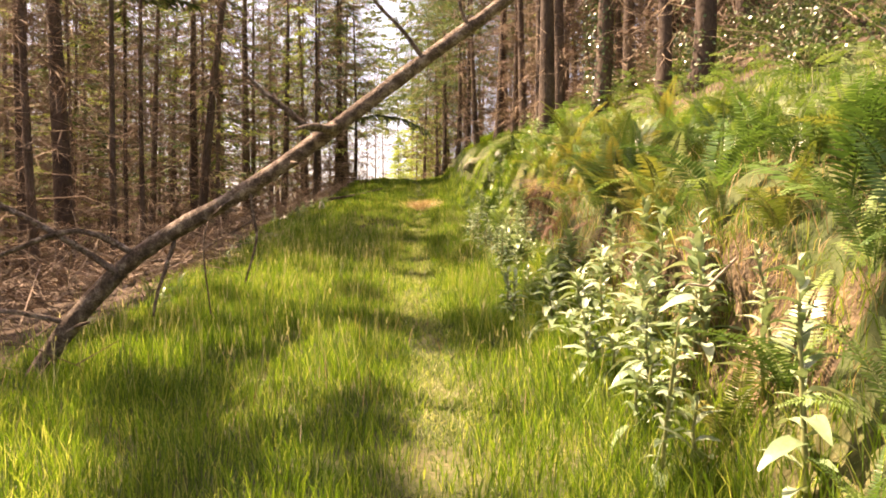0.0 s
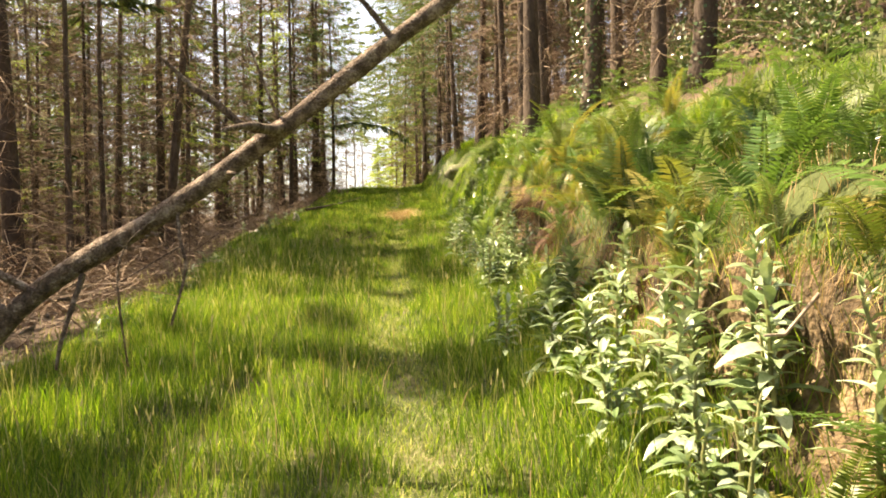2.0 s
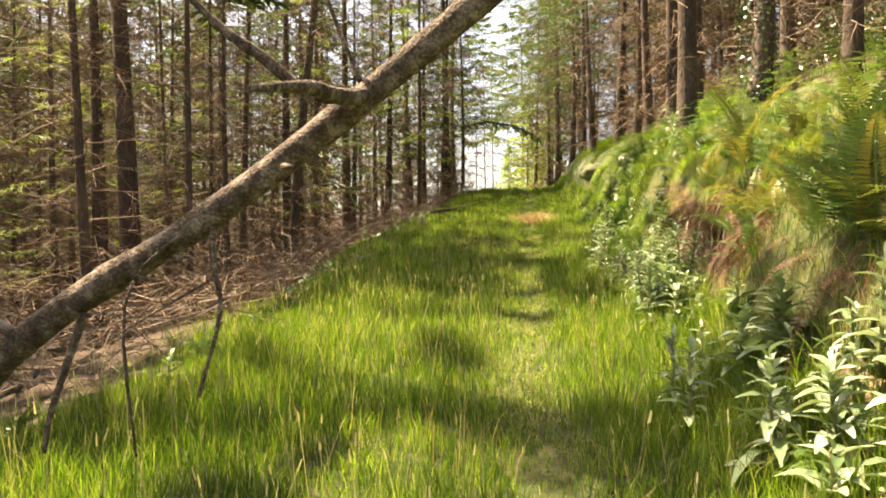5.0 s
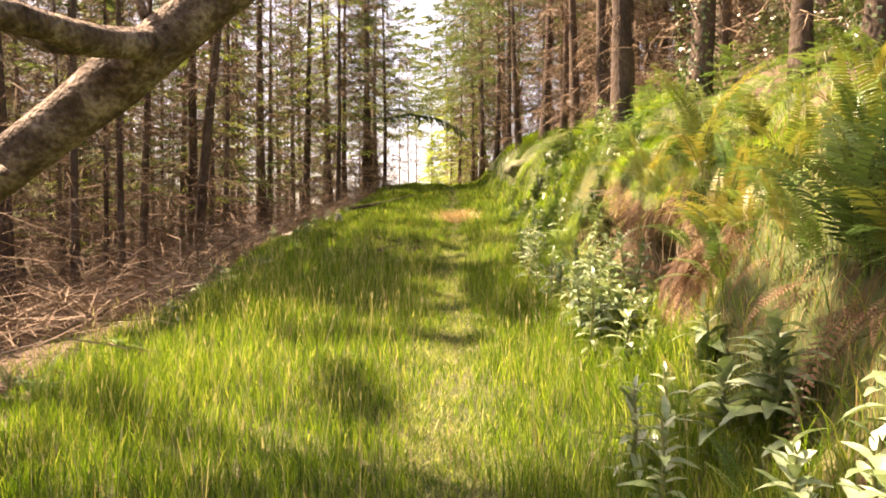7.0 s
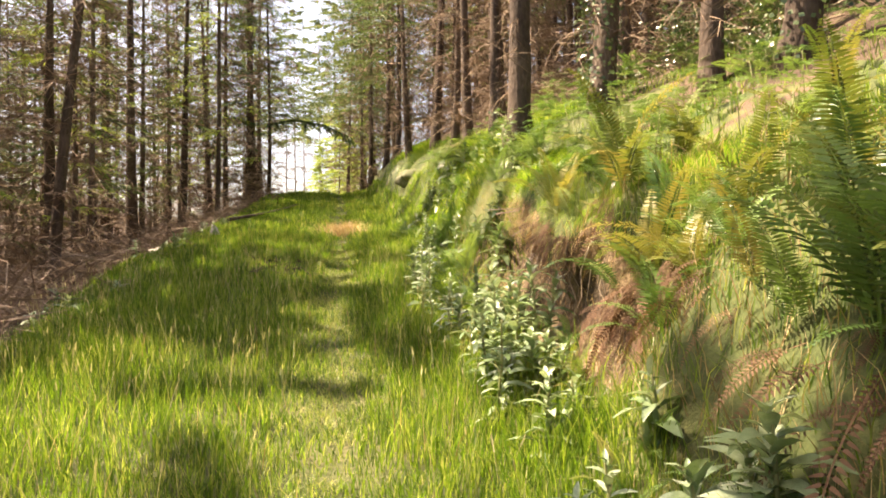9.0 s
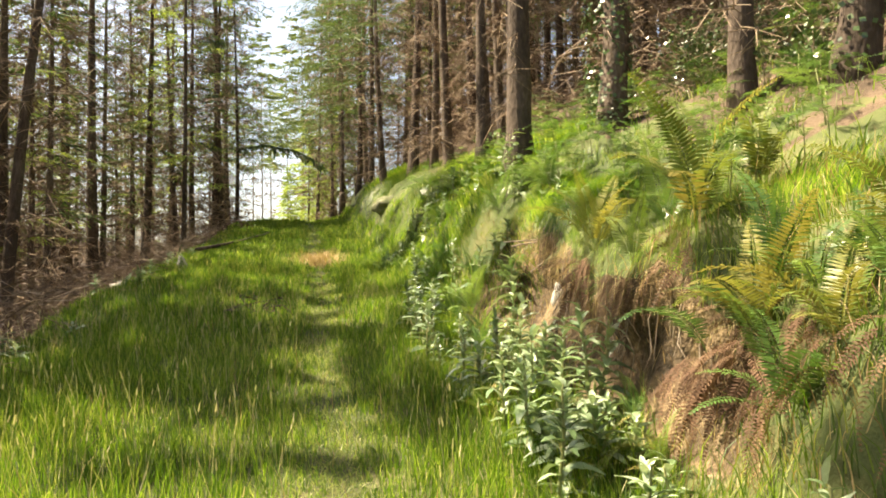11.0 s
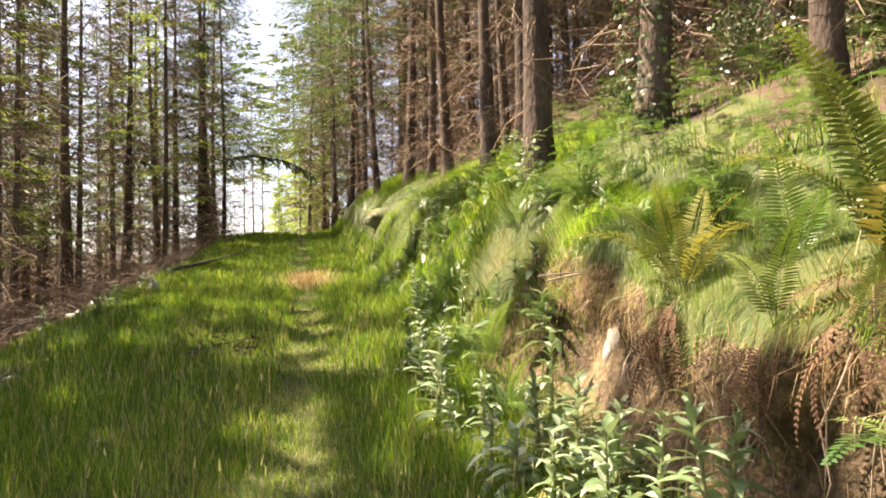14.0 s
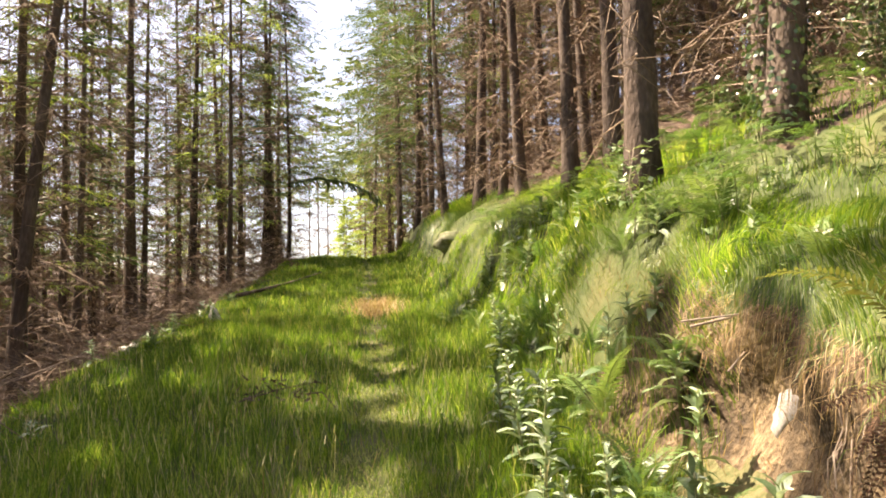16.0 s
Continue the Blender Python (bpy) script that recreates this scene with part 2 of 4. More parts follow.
def part(name, me, parent, m=None, label=""):
    """One mesh as an object under a thing."""
    ob = new(name, me)
    ob.parent = parent
    if m is not None:
        ob.matrix_basis = m
    if label:
        ob["label"] = label
    return ob


def thing(name, m, label, category, group="", kind=""):
    """An empty at the base of a thing, which parents its parts."""
    ob = new(name)
    ob.empty_display_size = 0.1
    ob.matrix_basis = m
    return tagged(ob, label, category, group, kind)


# ground: one sheet to the horizon
ROWS_Y = np.unique(np.concatenate([np.linspace(-300, -20, 12), np.arange(-20, -2, 1.0), np.arange(-2, 24, 0.16), np.arange(24, 60, 0.6), np.arange(60, 140, 5), np.linspace(140, 900, 14)]))
COLS = np.unique(np.concatenate([-np.geomspace(9, 700, 18), np.arange(-9, -2, 0.3), np.arange(-2, 0.8, 0.2), np.arange(0.8, 1.4, 0.06), np.arange(1.4, 2.1, 0.03), np.arange(2.1, 2.9, 0.06), np.arange(2.9, 10, 0.35), np.geomspace(10, 700, 16)]))


def overhang(y):
    return 0.15 * (sm(3.2, 4.0, y) * (1 - sm(6.0, 6.8, y)) + sm(9.2, 10.0, y) * (1 - sm(13.2, 14.0, y))) * (0.75 + 0.35 * bumps(y, y * 0.7, 2.9, 5.0) + 0.25 * bumps(y, y, 6.0, 1.0))


def surface(R, Y):
    """The sheet's point for a distance from the track's middle and a distance along it."""
    X = R + path_x(Y)
    Z = ground_z(X, Y)
    ov = overhang(Y)
    k = cut(Y)
    R = R - setback(Y)
    lip = sm(1.5 + 0.17 * k, 1.72 + 0.08 * k, R) * (1 - sm(1.95, 2.38, R))
    hollow = sm(0.95 + 0.4 * k, 1.2 + 0.3 * k, R) * (1 - sm(1.5 + 0.17 * k, 1.65 + 0.12 * k, R))
    X = X - ov * lip + 0.6 * ov * hollow + 0.05 * bumps(Z * 1.4, Y, 3.0, 6.0) * sm(1.0, 1.3, R) * (1 - sm(2.0, 2.4, R)) * (ov > 0.03)
    return X, Y, Z


def build_ground():
    R, Y = np.meshgrid(COLS, ROWS_Y)
    X, Y, Z = surface(R, Y)
    ny, nx = R.shape
    idx = np.arange(ny * nx).reshape(ny, nx)
    quads = np.stack([idx[:-1, :-1], idx[:-1, 1:], idx[1:, 1:], idx[1:, :-1]], -1).reshape(-1, 4)
    rc, yc = (R[:-1, :-1] + R[1:, 1:]) / 2, (Y[:-1, :-1] + Y[1:, 1:]) / 2
    jit = 0.25 * bumps(rc, yc, 3.0, 7.0)
    rb = rc - setback(yc)
    slot = np.where(rc < -left_edge(yc) - 0.5 + jit, 1, 0)
    slot = np.where((rb > 1.2 + 0.28 * cut(yc) + 0.4 * jit) & (rb < 1.76 + 0.04 * cut(yc) + jit * 0.15) & (yc > 2.5) & (yc < 17) & (overhang(yc) + 0.10 * sm(9.0, 9.6, yc) * (1 - sm(14.8, 15.4, yc)) + 0.09 * bumps(rc, yc, 1.7, 9.0) > 0.06), 2, slot)
    slot = np.where((rb > 1.5 + 0.25 * cut(yc)) & (slot == 0), 3, slot)
    slot = np.where(rc > 3.5 + 2.5 * jit + 3.0 * (1 - sm(9.0, 11.0, yc)), 1, slot)
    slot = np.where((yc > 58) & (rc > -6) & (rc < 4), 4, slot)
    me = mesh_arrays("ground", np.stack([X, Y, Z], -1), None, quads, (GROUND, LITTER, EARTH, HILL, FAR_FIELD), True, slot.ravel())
    return tagged(new("ground", me), "grassy forest track climbing between a wooded drop and an earth bank", "ground", kind="structure")


build_ground()


# ---- spruce trees ----
def trunk_mesh(seed, height, r0, bow):
    rnd = random.Random(seed)
    b = Builder()
    sides, rings = 12, 18
    pts, rad = [], []
    ph = rnd.uniform(0, 6.28)
    for i in range(rings):
        f = i / (rings - 1)
        z = height * f ** 1.6 - 0.4 * (i == 0)
        pts.append((bow * math.sin(f * 3.1 + ph) - bow * math.sin(ph), bow * 0.7 * math.sin(f * 4.3 + ph * 2) - bow * 0.7 * math.sin(ph * 2), z))
        rad.append(r0 * (1 - 0.93 * f) * (1 + 0.38 * math.exp(-max(z, 0) / 0.16)))
    random.seed(seed)
    b.tube(pts, rad, sides, True, 0.07)
    return b.mesh("trunk", BARK, True)


def dead_mesh(seed, z0, z1, count, twigs, reach, near=True, thick=1.0):
    """Bare brown branches, whorl after whorl, each with fine drooping twigs."""
    random.seed(seed)
    b = Builder()
    for i in range(count):
        z = z0 + (z1 - z0) * (i + random.random()) / count
        az = random.uniform(0, 6.283)
        ln = reach * random.uniform(0.35, 1.0)
        d = Vector((math.cos(az), math.sin(az), random.uniform(-0.35, 0.25)))
        p0 = Vector((0, 0, z)) + d * 0.08
        p1 = p0 + d * ln * 0.5 + Vector((random.uniform(-0.12, 0.12), random.uniform(-0.12, 0.12), random.uniform(-0.08, 0.16)))
        p2 = p0 + d * ln + Vector((random.uniform(-0.2, 0.2), random.uniform(-0.2, 0.2), random.uniform(-0.45, 0.05)))
        if near:
            b.tube([p0, p1, p2], [0.011, 0.007, 0.003], 3, False)
        else:
            b.strip(p0, p1, 0.034 * thick, 0.024 * thick)
            b.strip(p1, p2, 0.02 * thick, 0.008)
        for k in range(twigs):
            f = random.uniform(0.2, 1)
            q = p0.lerp(p1, f * 2) if f < 0.5 else p1.lerp(p2, f * 2 - 1)
            e = q + Vector((random.uniform(-1, 1), random.uniform(-1, 1), random.uniform(-0.9, 0.25))).normalized() * random.uniform(0.15, 0.55)
            b.strip(q, e, 0.009 if near else 0.033 * thick, 0.005 if near else 0.016 * thick)
    return b.mesh("deadwood", TWIG)


def crown_mesh(seed, z0, z1, count, twigs, reach, mat, width=0.05, sprigs=0):
    """Live boughs: a stem with drooping side sprays; each spray is a fine shoot with needle-covered sprigs along it."""
    random.seed(seed)
    b = Builder()
    for i in range(count):
        f0 = (i + random.random()) / count
        z = z0 + (z1 - z0) * f0
        az = random.uniform(0, 6.283)
        ln = reach * (1 - 0.75 * f0) * random.uniform(0.6, 1.1)
        d = Vector((math.cos(az), math.sin(az), 0))
        side = Vector((-d.y, d.x, 0))
        tip = d * ln + Vector((0, 0, random.uniform(-0.35, -0.05) * ln + 0.1))
        p0 = Vector((0, 0, z))
        b.strip(p0, p0 + tip, 0.025, 0.008, Vector((0, 0, 1)))
        for k in range(twigs):
            f = 0.2 + 0.8 * (k + random.random()) / twigs
            q = p0 + tip * f
            s = side * random.choice((-1, 1))
            ll = ln * 0.30 * (1.15 - f * 0.8) * random.uniform(0.6, 1.2) + 0.08
            v = (s * random.uniform(0.4, 1) + d * random.uniform(0.3, 0.9)).normalized() * ll + Vector((0, 0, random.uniform(-0.55, 0.05) * ll))
            roll = Vector((random.uniform(-0.7, 0.7), random.uniform(-0.7, 0.7), 1))
            b.strip(q, q + v, width if not sprigs else width * 0.4, width * 0.4, roll)
            for j in range(sprigs):
                c = q + v * (0.1 + 0.9 * (j + random.random()) / sprigs)
                e = c + (v.normalized() * 0.7 + Vector((random.uniform(-1, 1), random.uniform(-1, 1), random.uniform(-0.7, 0.2)))).normalized() * random.uniform(0.07, 0.16)
                b.strip(c, e, width * 0.75, width * 0.4, roll)
    return b.mesh("crown", mat)


HEIGHT = 17.0
TRUNKS = [trunk_mesh(10 + i, HEIGHT, 0.15, 0.05 + 0.05 * i) for i in range(4)]
DEAD_NEAR = [dead_mesh(20 + i, 0.5, 11.0, 84, 24, 1.9) for i in range(4)]
DEAD_SHORT = [dead_mesh(25 + i, 0.8, 11.0, 60, 9, 0.75) for i in range(2)]
DEAD_BROWN = [dead_mesh(35 + i, 0.5, 11.5, 96, 24, 1.7, False, 0.55) for i in range(2)]
DEAD_FAR = [dead_mesh(30 + i, 0.3, 13.5, 80, 22, 2.4, False, 0.8) for i in range(3)]
CROWN_NEAR = [crown_mesh(40 + i, 8.0, 16.8, 26, 52, 2.3, NEEDLE, 0.085) for i in range(3)]
CROWN_SPARSE = [crown_mesh(70 + i, 7.5, 16.8, 9, 56, 2.1, NEEDLE, 0.085) for i in range(2)]
CROWN_DENSE = [crown_mesh(75 + i, 8.3, 16.8, 34, 26, 2.6, NEEDLE, 0.13) for i in range(2)]
# low spruce boughs in paler needles, their sunlit glow put into the colour
CROWN_LOW = [crown_mesh(50 + i, 2.2, 16.0, 48, 15, 2.2, (NEEDLE_HAZY, NEEDLE_PALE)[i], 0.03, 6) for i in range(2)]
CROWN_THIN = [crown_mesh(55 + i, 3.4, 16.8, 38, 20, 2.3, NEEDLE, 0.085) for i in range(3)]
CROWN_WIDE = [crown_mesh(60 + i, 3.8, 16.5, 56, 26, 4.4, NEEDLE, 0.055, 2) for i in range(2)]
CROWN_FAR = [crown_mesh(68 + i, 7.6, 16.8, 34, 26, 2.9, NEEDLE_HAZY, 0.12) for i in range(2)]
CROWN_LARCH = [crown_mesh(65 + i, 0.8, 6.0, 70, 20, 1.7, NEEDLE_PALE, 0.06, 3) for i in range(2)]
TREES = []


def spruce(x, y, dia, near, low=0, stubby=False, lean=(0, 0), size=None, label="tall spruce with a straight bare trunk and dead brown lower branches"):
    i = len(TREES)
    rnd = random.Random(1000 + i)
    # left edge trees are made taller so their shade reaches the hillside
    size = size or rnd.uniform(0.85, 1.15) * (1.25 if -7.2 < x < 0 and 17 < y < 40 else 1)
    m = pose(x, y, gz(x, y) - 0.05, lean[1], lean[0], 0) @ Matrix.Diagonal((size, size, size, 1))
    t = thing("spruce_tree", m, label, "tree", "spruces of the plantation")
    turn = pose(0, 0, 0, 0, 0, rnd.uniform(0, 360))
    k = dia / 0.30 / size
    part("trunk", TRUNKS[i % 4], t, turn @ Matrix.Diagonal((k, k, 1, 1)))
    part("deadwood", DEAD_SHORT[i % 2] if stubby else DEAD_BROWN[i % 2] if x > 2.4 and 12 < y < 46 and x < 13 else (DEAD_NEAR if near else DEAD_FAR)[i % (4 if near else 3)], t, turn)
    crown = CROWN_WIDE[i % 2] if low == 2 else CROWN_LOW[i % 2] if low == 1 else (CROWN_NEAR if near else CROWN_THIN)[i % 3]
    # crowns, mostly out of view, thinned or thickened to place sun and shade
    if low == 0 and near and x < 0 and (10.5 < y < 15.5 or 5 < y < 9):
        crown = CROWN_SPARSE[i % 2]
    elif low == 0 and ((-6.7 < x < 0 and 15.5 < y < 23) or (x > 0 and y < 34)):
        crown = CROWN_DENSE[i % 2]
    part("crown", crown, t, turn)
    TREES.append((x, y))
    return t


def far_wood(name, places, label):
    """Trees deep in the plantation, joined into one mesh of trunks, dead branches and crowns."""
    V, T, Q, ts, qs, base = [], [], [], [], [], 0
    for i, (x, y, dia) in enumerate(places):
        rnd = random.Random(4000 + i)
        size = rnd.uniform(0.85, 1.15)
        m = pose(x, y, gz(x, y) - 0.05, 0, 0, rnd.uniform(0, 360)) @ Matrix.Diagonal((size, size, size, 1))
        low = rnd.random() < 0.35
        k = dia / 0.30 / size
        for slot, me, mm in ((0, TRUNKS[i % 4], m @ Matrix.Diagonal((k, k, 1, 1))), (1, DEAD_FAR[i % 3], m), (2, CROWN_LOW[0] if low else CROWN_THIN[i % 3], m)):
            co = np.zeros(len(me.vertices) * 3, np.float32)
            me.vertices.foreach_get("co", co)
            idx = np.zeros(len(me.loops), np.int32)
            me.loops.foreach_get("vertex_index", idx)
            tot = np.zeros(len(me.polygons), np.int32)
            me.polygons.foreach_get("loop_total", tot)
            nt = int((tot == 3).sum())
            M = np.array(mm)
            V.append(co.reshape(-1, 3) @ M[:3, :3].T + M[:3, 3])
            T.append(idx[:nt * 3].reshape(-1, 3) + base)
            Q.append(idx[nt * 3:].reshape(-1, 4) + base)
            ts.append(np.full(nt, slot))
            qs.append(np.full(len(tot) - nt, slot))
            base += len(V[-1])
    # all distant crowns take the paled needles, so haze is in their colour
    me = mesh_arrays(name, np.concatenate(V), np.concatenate(T), np.concatenate(Q), (BARK, TWIG, NEEDLE_HAZY), False, np.concatenate(ts + qs))
    tagged(new(name, me), label, "trees", kind="stuff")


# trees at known places, except an unseen one added for shade at (-6.5, 6.4): x, y, trunk width, with low green boughs
# or not, lean
for x, y, dia, low, lean in [
    (-7.35, 16.2, 0.50, 0, (-2, 0)), (-9.6, 19.4, 0.42, 0, (-1, 0)), (-6.9, 14.2, 0.2, 0, (-3, 0)), (-8.9, 17.5, 0.24, 0, (0, 0)), (-7.2, 18.2, 0.20, 0, (0, 0)),
    (-8.4, 22.0, 0.16, 0, (0, 0)), (-7.4, 20.8, 0.20, 0, (0, 0)), (-7.0, 24.0, 0.32, 0, (6, 0)), (-7.9, 33.6, 0.50, 1, (0, 0)),
    (-7.3, 38.0, 0.42, 0, (1, 0)), (-8.7, 42.0, 0.30, 1, (0, 0)), (-6.5, 40.0, 0.30, 0, (0, 0)), (-6.2, 42.0, 0.32, 0, (0, 0)),
    (-5.6, 44.0, 0.45, 2, (0, 0)), (-5.2, 44.3, 0.36, 0, (0, 0)), (-4.75, 45.0, 0.24, 2, (0, 0)),
    (2.10, 16.4, 0.36, 0, (0, 0)), (2.95, 15.3, 0.36, 0, (0, 0)), (3.6, 13.4, 0.28, 0, (0, 0)), (3.68, 11.84, 0.36, 0, (0, 0)),
    (2.6, 21.8, 0.28, 0, (0, 0)), (2.95, 22.9, 0.27, 0, (0, 0)), (2.8, 27.5, 0.34, 0, (0, 0)), (2.1, 30.5, 0.36, 0, (0, 0)),
    (2.9, 20.3, 0.30, 0, (0, 0)), (3.5, 24.0, 0.24, 0, (0, 0)), (2.6, 29.6, 0.28, 0, (0, 0)), (1.6, 36.0, 0.30, 2, (0, 0)),
    (4.1, 18.0, 0.30, 0, (0, 0)), (0.9, 44.0, 0.32, 2, (0, 0)), (1.3, 40.0, 0.28, 2, (0, 0)), (-1.2, 58.0, 0.3, 2, (0, 0)), (-0.3, 55.0, 0.3, 2, (0, 0)), (0.3, 50.0, 0.3, 2, (0, 0)), (-0.6, 64.0, 0.3, 2, (0, 0)), (0.6, 60.0, 0.3, 0, (0, 0)), (-0.1, 59.5, 0.25, 0, (0, 0)), (0.1, 46.5, 0.28, 2, (0, 0)), (-5.6, 50.0, 0.35, 2, (0, 0)), (-6.6, 54.0, 0.35, 2, (0, 0)), (-6.5, 6.4, 0.28, 0, (0, 0)), (3.9, 3.9, 0.30, 0, (0, 0)),
]:
    spruce(x, y, dia, y < 32, low, 0 < x < 3.7 and y < 24, lean)


def fill_wood(seed, xs, ys, step, near_limit, keep, joined=None):
    rnd = random.Random(seed)
    for gy in np.arange(ys[0], ys[1], step):
        for gx in np.arange(xs[0], xs[1], step):
            x = gx + rnd.uniform(-0.42, 0.42) * step + float(path_x(gy))
            y = gy + rnd.uniform(-0.42, 0.42) * step
            if keep(x, y) and all((x - a) ** 2 + (y - b) ** 2 > 1.9 for a, b in TREES):
                if joined is not None:
                    joined.append((x, y, rnd.uniform(0.17, 0.33)))
                    continue
                spruce(x, y, rnd.uniform(0.20, 0.38), abs(y) < near_limit and abs(x) < 12, int(rnd.random() < (0.45 if x < -6 and y > 14 else 0.09) and not (9 < y < 16 and -14 < x < 0)), False, (rnd.uniform(-1.5, 1.5), rnd.uniform(-1.5, 1.5)))


def left_keep(x, y):
    return x - float(path_x(y)) < -left_edge(y) - 1.2 and not (y > 46 and x / y > -0.115) and not (-10.5 < x < -3.5 and 10.4 < y < 15.5)


def right_keep(x, y):
    return x - float(path_x(y)) > 2.9 and not (y < 46 and x < 2.4) and x / max(y, 1) < 1.2


fill_wood(5, (-15, -2.5), (-8, 46), 2.9, 22, left_keep)
FAR_LEFT, FAR_RIGHT = [], []
fill_wood(8, (-38, -15), (4, 72), 3.3, 1, left_keep, FAR_LEFT)
fill_wood(9, (-15, -2.5), (46, 72), 3.6, 1, left_keep)
fill_wood(6, (2.5, 12), (12, 46), 2.5, 26, right_keep)
fill_wood(10, (12, 31), (8, 60), 2.6, 1, right_keep, FAR_RIGHT)
fill_wood(13, (-62, -38), (16, 84), 4.2, 1, left_keep, FAR_LEFT)
far_wood("far_spruces", FAR_LEFT, "spruces standing close together deep in the wood")
far_wood("far_spruces", FAR_RIGHT, "spruces standing close together up the slope")
fill_wood(11, (2.5, 12), (46, 72), 3.4, 1, right_keep)
fill_wood(7, (9, 22), (-4, 12), 3.0, 5, right_keep)
# added spruces outside the view, which block sky light from the right
fill_wood(12, (5.5, 9), (-3, 8), 3.0, 9, lambda x, y: x > 0.62 * y + 3.0)


# thin tall spruces past the crest, with light showing under their crowns
for x, y, size in [(-10.2, 84, 1.45), (-8.3, 92, 1.5), (-6.4, 80, 1.3), (-4.8, 95, 1.55), (-3.0, 83, 1.35), (-1.3, 90, 1.5), (-7.4, 104, 1.7), (-3.9, 108, 1.75), (0.6, 82, 1.3)]:
    t = thing("spruce_tree", pose(x, y, gz(x, y) - 0.05, 0, 0, x * 77) @ Matrix.Diagonal((size, size, size, 1)), "thin tall spruce standing beyond the crest of the track", "tree", "spruces of the plantation")
    part("trunk", TRUNKS[int(y) % 4], t, Matrix.Diagonal((0.5, 0.5, 1, 1)))
    part("deadwood", DEAD_FAR[int(y) % 3], t, Matrix.Diagonal((0.5, 0.5, 1, 1)))
    part("crown", CROWN_FAR[int(y) % 2], t)

# pale young larches beyond the crest
for x, y, k in [(-3.2, 62, 0.7), (-2.0, 68, 1.1), (-1.0, 63, 0.8), (-3.6, 74, 1.1), (-7.6, 82, 0.7), (-0.2, 66, 1.3), (-1.6, 72, 1.4), (0.4, 57, 1.2), (-1.9, 61, 1.2)]:
    t = thing("larch_tree", pose(x, y, gz(x, y) - 0.05, 0, 0, x * 90) @ Matrix.Diagonal((k, k, k, 1)), "young pale green larch on the sunlit crest", "tree", "young larches")
    part("trunk", TRUNKS[1], t, Matrix.Diagonal((0.45, 0.45, 0.37, 1)))
    part("crown", CROWN_LARCH[int(k * 10) % 2], t)

# one long live bough that reaches over the track at its far end
random.seed(77)
b = Builder()
bough = [Vector((-4.75, 45.0, 13.6)), Vector((-3.4, 44.9, 13.8)), Vector((-2.0, 44.8, 13.55)), Vector((-0.7, 44.7, 12.9))]
bough = [Vector((v.x, v.y, v.z - 5.0)) for v in bough]
b.tube(bough, [0.07, 0.055, 0.035, 0.012], 6)
for k in range(90):
    f = random.random() * 2.99
    q = bough[int(f)].lerp(bough[int(f) + 1], f % 1)
    b.ribbon(q, q + Vector((random.uniform(-0.2, 0.5), random.uniform(-0.4, 0.4), -random.uniform(0.15, 0.6))), 0.1, 0.04)
tagged(new("overhanging_bough", b.mesh("overhanging_bough", NEEDLE)), "dark green spruce bough hanging across the track", "branch")


# ---- grass ----
def blades(name, R, Y, h, w, seed, mat, lean=0.35, hang=False, label="", category="grass"):
    """Many curved, tapering blades in one mesh."""
    g = np.random.default_rng(seed)
    n = len(R)
    X, Y, Z = surface(R, Y)
    az = g.uniform(0, 2 * np.pi, n)
    turned = g.uniform(0, np.pi, n)
    clump = 2.2 * bumps(X, Y, 1.4, seed)
    dirn = np.stack([np.cos(az + clump), np.sin(az + clump), np.zeros(n)], -1)
    face = np.stack([np.cos(turned), np.sin(turned), np.zeros(n)], -1)
    bend = (h * lean * g.uniform(0.3, 1.6, n))[:, None]
    base = np.stack([X, Y, Z - 0.01], -1)
    up = np.zeros((n, 3))
    up[:, 2] = -h if hang else h
    if hang:
        dirn[:, 0] = -np.abs(dirn[:, 0]) - 0.4
    mid = base + up * (0.25 if hang else 0.55) + dirn * bend * (0.75 if hang else 0.3)
    tip = base + up * (1.0 if hang else 0.95) + dirn * bend
    wv = face * (w / 2)[:, None]
    V = np.stack([base - wv, base + wv, mid - wv * 0.8, mid + wv * 0.8, tip], 1).reshape(-1, 3)
    o = np.arange(n)[:, None] * 5
    quads = o + np.array([[0, 1, 3, 2]])
    tris = o + np.array([[2, 3, 4]])
    me = mesh_arrays(name, V, tris, quads, (mat,))
    return tagged(new(name, me), label, category, kind="stuff")


def meadow(seed, r0, r1, y0, y1, density, hscale, width):
    g = np.random.default_rng(seed)
    n = int((r1 - r0) * (y1 - y0) * density)
    R, Y = g.uniform(r0, r1, n), g.uniform(y0, y1, n)
    X = R + path_x(Y)
    worn = np.exp(-((R - 0.05 - 0.2 * bumps(Y, Y * 0.4, 0.9)) / 0.24) ** 2)
    keep = g.random(n) > worn * 0.35
    keep &= R > -left_edge(Y) - 0.2 - 0.3 * g.random(n)
    tuft = np.clip(0.45 + 0.35 * bumps(X, Y, 3.0, 2.0) + 0.45 * bumps(X, Y, 9.0, 5.0), 0, 1.3)
    h = hscale * (0.07 + 0.15 * tuft + 0.06 * sm(0.45, 1.0, R) + 0.05 * sm(-1.2, -1.9, R) - 0.09 * sm(-2.1, -2.8, R)) * (1 - 0.6 * worn) * g.uniform(0.6, 1.35, n)
    w = width * g.uniform(0.6, 1.4, n)
    return R[keep], Y[keep], h[keep], w[keep]


LAWN = "long bright green grass growing over the track"
